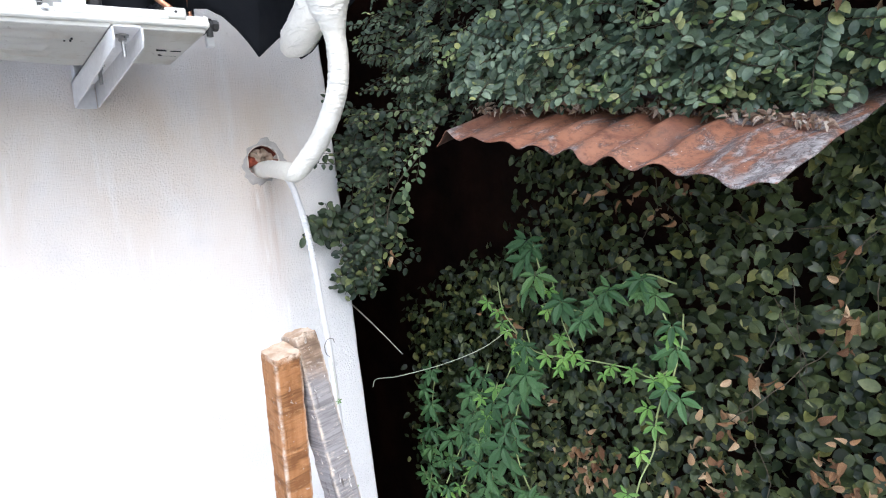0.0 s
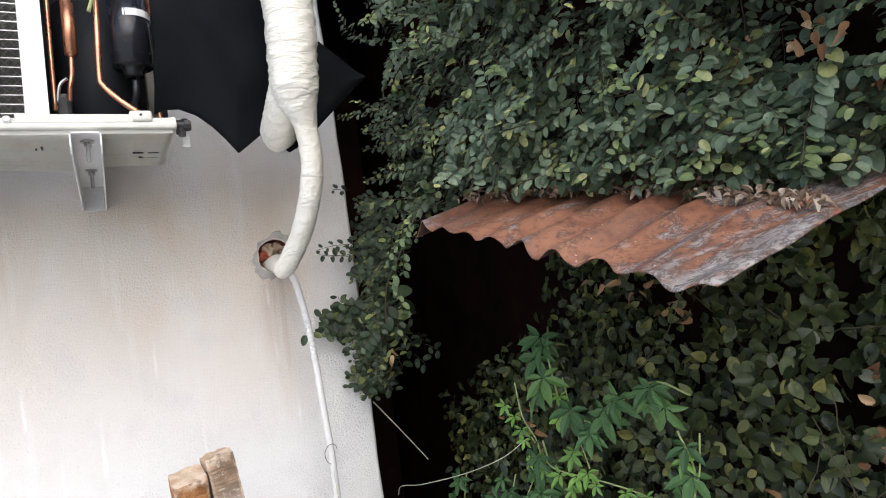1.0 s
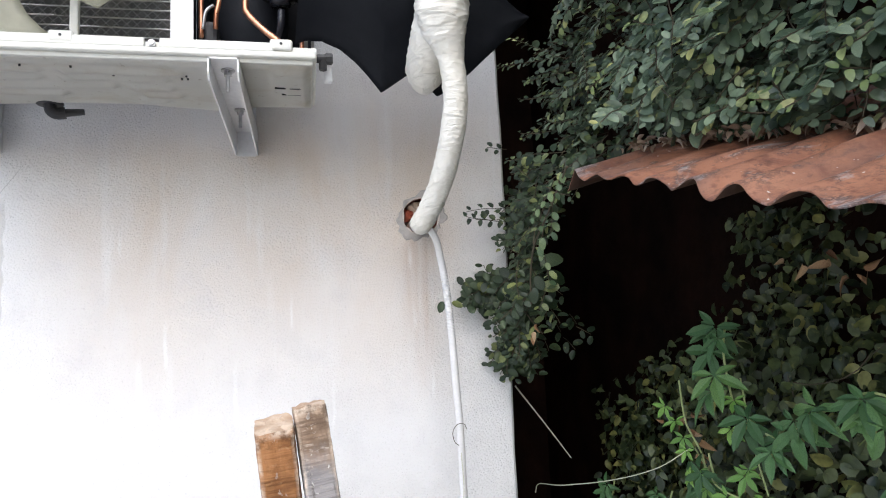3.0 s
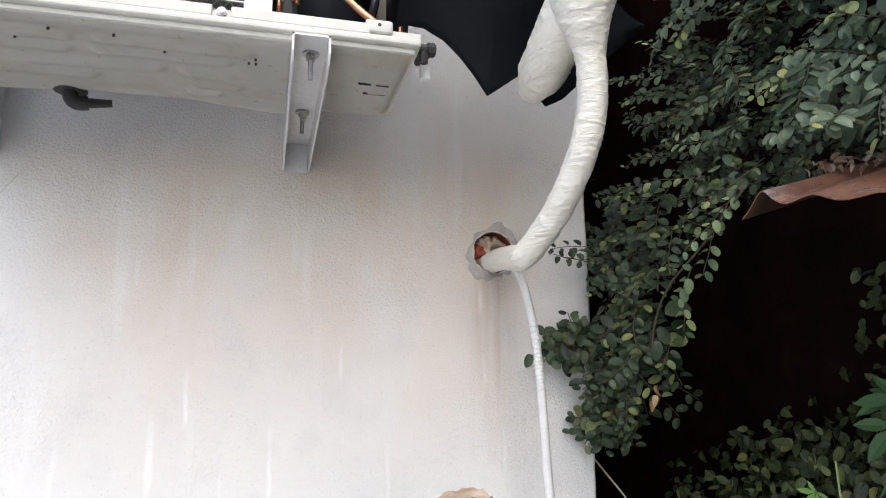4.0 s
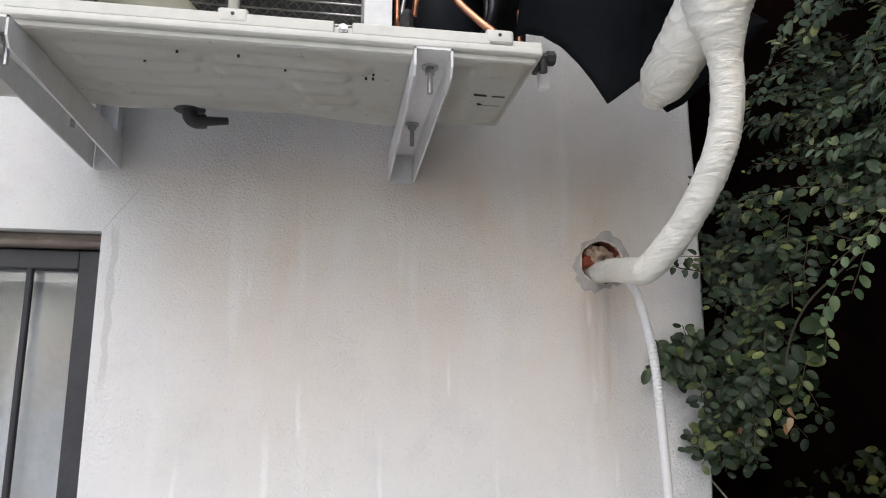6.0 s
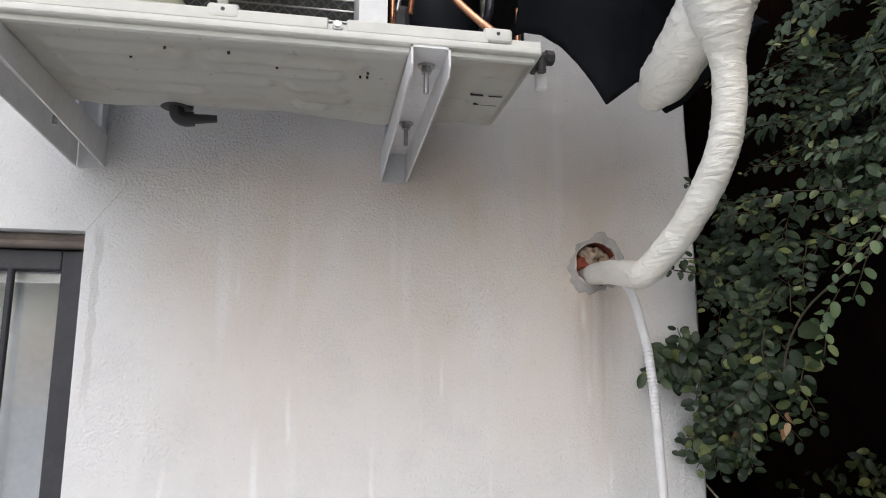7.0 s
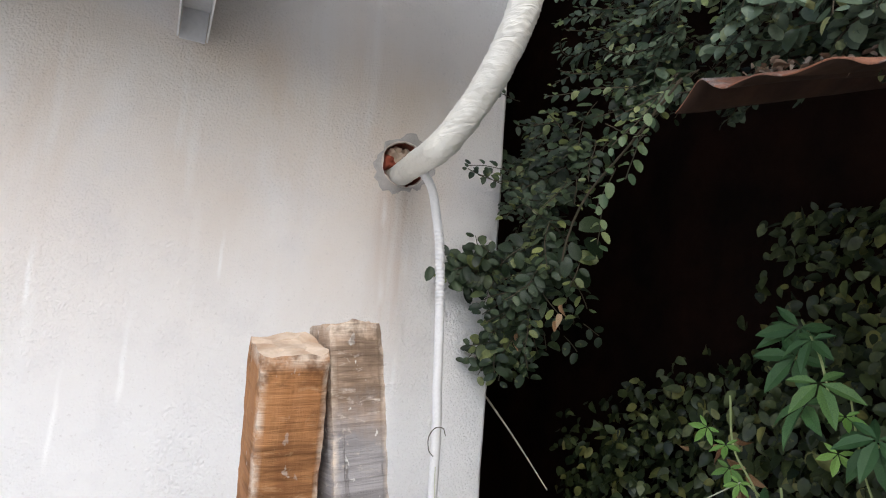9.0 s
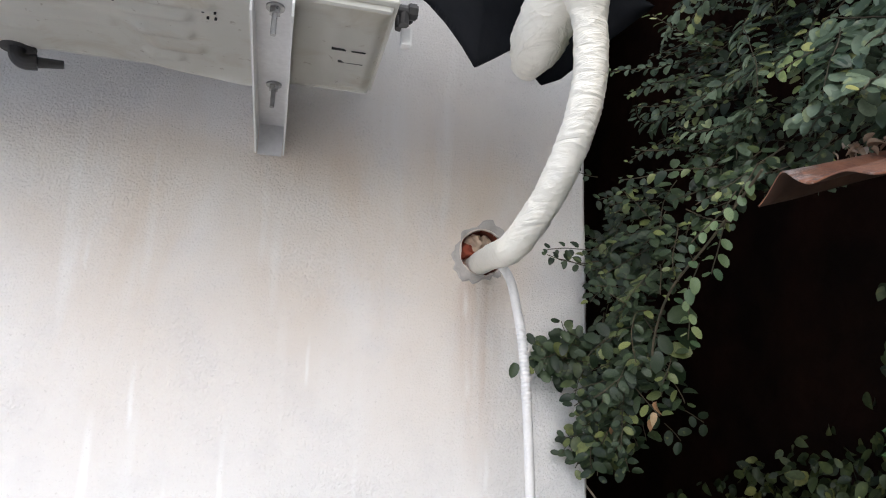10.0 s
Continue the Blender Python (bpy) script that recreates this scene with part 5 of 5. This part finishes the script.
def lower_ivy():
    ivy = empty("ivy_lower", (1.5, 1.4, 1.4), "mature creeping fig with broad leaves under the iron sheet", "ivy")
    lv, stems = Leaves(ROUND), []
    n = 0
    while n < 31000:
        y, z = rng.uniform(0.10, 2.45), 2.02 - 1.95 * rng.rand() ** 1.35
        bare = min(1.0, max(0.0, (y - 1.68) / 0.42)) * min(1.0, max(0.0, (z - 1.52) / 0.22)) + min(0.55, max(0.0, (y - 1.20) / 0.6)) * min(1.0, max(0.0, (z - 1.68) / 0.16)) + max(0.0, (y - 2.12) / 0.25) + 0.55 * min(1.0, max(0.0, (z - 1.58) / 0.20)) * (1.0 if 1.02 < y < 1.5 else 0.4) - 0.25 * min(1.0, max(0.0, (y - 1.35) / 0.3))
        if rng.rand() < bare:
            n += 1
            continue
        x = lower_face(y, z) + abs(rng.normal(0, 0.060)) + 0.012 + 0.22 * max(0.0, z - 1.58) * (1.0 if y > 1.02 else 0.3) + (0.03 if y > 1.8 else 0) + (0.10 if y < 1.0 and z > 1.62 else 0)
        f = np.array((-1.0, -0.30 + rng.normal(0, 0.6), 0.42 + rng.normal(0, 0.6)))
        d = np.array((-0.30 + rng.normal(0, 0.35), rng.normal(0, 0.9), -0.50 + rng.normal(0, 0.55)))
        x = min(x, 1.60)
        lv.add((x, y, z), d, f, rng.uniform(0.019, 0.035) * (1 + 0.18 * min(1.0, max(0.0, (1.35 - y) / 0.6))))
        n += 1
    for _ in range(24):
        y, z = rng.uniform(0.5, 1.55), rng.uniform(0.9, 1.95)
        x = lower_face(y, z) + 0.04
        line = [np.array((x, y, z))]
        h = np.array((rng.normal(0, 0.1), rng.normal(0, 0.5), -1.0))
        for _ in range(12):
            h = unit(h + rng.normal(0, 0.25, 3) * np.array((0.4, 1, 1)))
            line.append(line[-1] + h * 0.025)
        stems.append(line)
    lv.link(ivy, BIG_LEAF, BIG_LEAF_ONE, 280, (1.25, 1.15, 1.55))
    stems_mesh("stem", stems, STEM, ivy, 0.0011)


upper_ivy()
corner_ivy()
lower_ivy()


# ---- the five-fingered creeper ----
def fingers(size, droop):
    """One palmate leaf of five leaflets, its stalk at the origin; x down the middle leaflet, z out."""
    bm = bmesh.new()
    for ang, ln in ((-112, 0.62), (-54, 0.90), (0, 1.0), (54, 0.90), (112, 0.62)):
        v, f = blade_shape((0.055, 0.165, 0.15, 0.06), 0.45, droop)
        a = radians(ang)
        pts = [bm.verts.new((size * ln * (0.05 + 0.95 * q[0]) * math.cos(a) - size * ln * q[1] * math.sin(a), size * ln * (0.05 + 0.95 * q[0]) * math.sin(a) + size * ln * q[1] * math.cos(a), size * ln * q[2])) for q in v]
        for face in f:
            bm.faces.new([pts[k] for k in face])
    return bm


def creeper():
    vine = empty("creeper", (1.36, 1.5, 1.3), "bright green five-fingered creeper climbing over the fig", "creeper")
    kinds = [mesh_of("palmate_leaf", fingers(1.0, dr), PALM_LEAF, False) for dr in (0.35, 0.6, 0.2)]
    young = [mesh_of("young_leaf", fingers(1.0, dr), YOUNG_LEAF, False) for dr in (-0.1, 0.2)]

    def leaf(p, d, f, size, meshes):
        d, f = unit(np.array(d, float)), np.array(f, float)
        f = unit(f - d * (f @ d))
        s = np.cross(f, d)
        me = meshes[rng.randint(len(meshes))]
        ob = new(me.name, me)
        m = Matrix.Identity(4)
        for r in range(3):
            m[r][0], m[r][1], m[r][2], m[r][3] = d[r] * size, s[r] * size, f[r] * size, p[r]
        ob.parent = vine
        ob.matrix_parent_inverse = vine.matrix_world.inverted()
        ob.matrix_basis = m

    def stem(yz, out, r, mat, every, size, meshes, from_t=0.0, name="shoot"):
        pts = [(lower_face(y, z) - out - 0.012, y, z) for y, z in yz]
        line = smooth_line(pts, 12)
        part(name, tube(line, r, 6), mat, vine)
        way, nxt, total = 0.0, every * 0.4, len(line)
        for i in range(1, total):
            way += float(np.linalg.norm(line[i] - line[i - 1]))
            if way >= nxt and i / total >= from_t:
                nxt += every * rng.uniform(0.55, 1.35)
                side = rng.choice((-1, 1))
                p = line[i] + np.array((-0.012 + rng.normal(0, 0.006), side * rng.uniform(0.0, 0.03), rng.normal(-0.005, 0.012)))
                p[0] -= 0.008
                leaf(p, (-0.35 + rng.normal(0, 0.2), side * 0.35 + rng.normal(0, 0.35), -0.85), (-0.85, -0.5 + rng.normal(0, 0.25), 0.45 + rng.normal(0, 0.2)), size * rng.uniform(0.75, 1.2), meshes)

    # the long runner whose bare tip reaches into the gap
    tip = smooth_line([(1.200, 2.16, 1.372), (1.205, 2.14, 1.398), (1.235, 2.06, 1.410), (1.29, 1.90, 1.452), (1.33, 1.77, 1.50), (1.355, 1.68, 1.553)], 10)
    part("bare_tip", tube(tip, 0.0011, 6), PALESTEM, vine, "pale bare runner tip")
    stem([(1.68, 1.553), (1.62, 1.53), (1.55, 1.508), (1.40, 1.503), (1.30, 1.497), (1.215, 1.49), (1.165, 1.54), (1.155, 1.62)], 0.055, 0.0016, GREENSTEM, 0.045, 0.031, young)
    stem([(1.178, 1.52), (1.21, 1.42), (1.24, 1.33), (1.286, 1.244), (1.33, 1.12)], 0.055, 0.0018, GREENSTEM, 0.07, 0.036, young)
    stem([(1.70, 1.68), (1.70, 1.60), (1.665, 1.52), (1.70, 1.42), (1.78, 1.32), (1.88, 1.18), (1.97, 1.04)], 0.05, 0.0018, GREENSTEM, 0.055, 0.034, young)
    stem([(1.50, 1.70), (1.485, 1.60), (1.45, 1.52)], 0.05, 0.0015, GREENSTEM, 0.05, 0.030, young)
    stem([(1.62, 1.80), (1.54, 1.74), (1.52, 1.66)], 0.05, 0.002, GREENSTEM, 0.036, 0.064, kinds)
    stem([(1.60, 1.56), (1.60, 1.46), (1.63, 1.36), (1.65, 1.24), (1.66, 1.08)], 0.06, 0.002, GREENSTEM, 0.028, 0.059, kinds)
    stem([(1.47, 1.64), (1.40, 1.62), (1.33, 1.66), (1.24, 1.70), (1.17, 1.68)], 0.055, 0.002, GREENSTEM, 0.028, 0.059, kinds)
    stem([(1.82, 1.44), (1.86, 1.34), (1.95, 1.20), (2.02, 1.06)], 0.055, 0.002, GREENSTEM, 0.026, 0.053, kinds)
    stem([(2.02, 1.42), (2.08, 1.30), (2.12, 1.18), (2.14, 1.02)], 0.05, 0.002, GREENSTEM, 0.024, 0.049, kinds)
    stem([(1.76, 1.40), (1.76, 1.26), (1.80, 1.12), (1.84, 1.0)], 0.06, 0.002, GREENSTEM, 0.026, 0.054, kinds)
    stem([(1.20, 1.62), (1.17, 1.55), (1.18, 1.47)], 0.05, 0.002, GREENSTEM, 0.030, 0.046, kinds)


creeper()


def wall_creeper():
    v = empty("wall_creeper", (0.98, 1.93, 1.2), "thin young creeper climbing beside the drain hose", "creeper")
    line = smooth_line([(x - 0.066, y - 0.148, z) for x, y, z in ((1.045, 2.075, 1.02), (1.022, 2.074, 1.12), (1.038, 2.074, 1.19), (1.010, 2.074, 1.255), (1.036, 2.074, 1.32), (1.010, 2.074, 1.37), (1.030, 2.073, 1.44), (1.028, 2.073, 1.53))], 8)
    part("shoot", tube(line, 0.0008, 5), PALESTEM, v)
    me = mesh_of("young_leaf", fingers(1.0, 0.2), YOUNG_LEAF)
    for k, size in ((8, 0.034), (16, 0.032), (23, 0.030), (30, 0.022), (38, 0.018), (47, 0.012)):
        ob = new("young_leaf", me)
        ob.parent = v
        ob.matrix_parent_inverse = v.matrix_world.inverted()
        ob.matrix_basis = Matrix.Translation(line[k] + np.array((0, -0.006, 0))) @ pose(0, 0, 0, 80 + rng.normal(0, 12), rng.uniform(40, 140), rng.normal(0, 15)) @ Matrix.Scale(size, 4)


wall_creeper()


def dead_leaves():
    d = empty("dead_leaf_clump", (1.38, 1.2, 1.4), "brown curled dead leaves caught in the fig", "dead leaves")
    lv = Leaves(CRUMPLE)
    for y, z, n, sp in ((1.05, 1.48, 9, 0.02), (0.855, 1.70, 5, 0.02), (0.862, 1.64, 5, 0.018), (0.868, 1.58, 5, 0.018), (0.88, 1.34, 34, 0.04), (1.46, 1.24, 44, 0.04), (1.10, 1.40, 7, 0.02), (1.11, 1.34, 8, 0.025), (1.10, 1.28, 14, 0.025), (1.76, 1.58, 5, 0.02), (1.72, 1.55, 6, 0.02), (1.215, 1.81, 4, 0.015), (1.17, 1.86, 4, 0.02), (1.41, 1.87, 5, 0.02), (1.30, 1.85, 4, 0.03), (1.55, 1.40, 3, 0.02), (1.25, 1.20, 10, 0.04)):
        for _ in range(n):
            yy, zz = y + rng.normal(0, sp), z + rng.normal(0, sp)
            lv.add((lower_face(yy, zz) - 0.052 + rng.normal(0, 0.008), yy, zz), rng.normal(0, 1, 3) + np.array((-0.3, 0, -0.4)), rng.normal(0, 0.7, 3) + np.array((-0.7, -0.3, 0.3)), rng.uniform(0.014, 0.027))
    for y, z, n in ((0.79, 2.12, 22), (0.72, 2.06, 14), (0.92, 2.20, 6)):
        for _ in range(n):
            yy, zz = y + rng.normal(0, 0.025), z + rng.normal(0, 0.035)
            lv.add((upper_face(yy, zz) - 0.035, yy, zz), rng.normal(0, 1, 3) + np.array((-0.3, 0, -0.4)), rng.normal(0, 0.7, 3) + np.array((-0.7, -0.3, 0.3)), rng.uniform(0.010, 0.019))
    for p in ((1.095, 1.79, 1.785), (1.10, 1.80, 1.77), (1.10, 1.795, 1.80), (1.115, 1.95, 1.76), (1.12, 1.96, 1.745)):
        lv.add(np.array(p) + rng.normal(0, 0.005, 3), (-0.3, -0.2, -0.9), rng.normal(0, 0.5, 3) + np.array((-0.6, -0.7, 0)), 0.017)
    lv.link(d, DEAD_LEAF, DEAD_LEAF, 300, (1.2, 1.2, 1.5))
    s = empty("leaf_litter", (1.32, 1.2, 2.0), "pale dry leaf litter lying on the rusty sheet", "leaf litter")
    lt = Leaves(CRUMPLE)
    for _ in range(280):
        y = rng.uniform(0.80, 1.50)
        x = 1.150 + 0.10 * min(1.0, (1.52 - y) / 0.35) + abs(rng.normal(0, 0.022))
        lt.add((x, y, sheet_z(x, y) + 0.010 + abs(rng.normal(0, 0.004))), rng.normal(0, 1, 3) * np.array((1, 1, 0.3)), rng.normal(0, 0.4, 3) + np.array((-0.2, -0.2, 1)), rng.uniform(0.008, 0.018))
    lt.link(s, LITTER, LITTER, 300, (1.2, 1.2, 2.0))


dead_leaves()

twig = smooth_line([(1.16, 2.16, 1.64), (1.20, 2.12, 1.575), (1.235, 2.095, 1.52), (1.268, 2.075, 1.468)], 6)
tagged(part("dry_twig", tube(twig, lambda w, a, t: 0.0016 * (1 - 0.6 * t) + 0.0005, 6), DRYSTEM), "pale dry twig hanging in the dark gap", "twig")
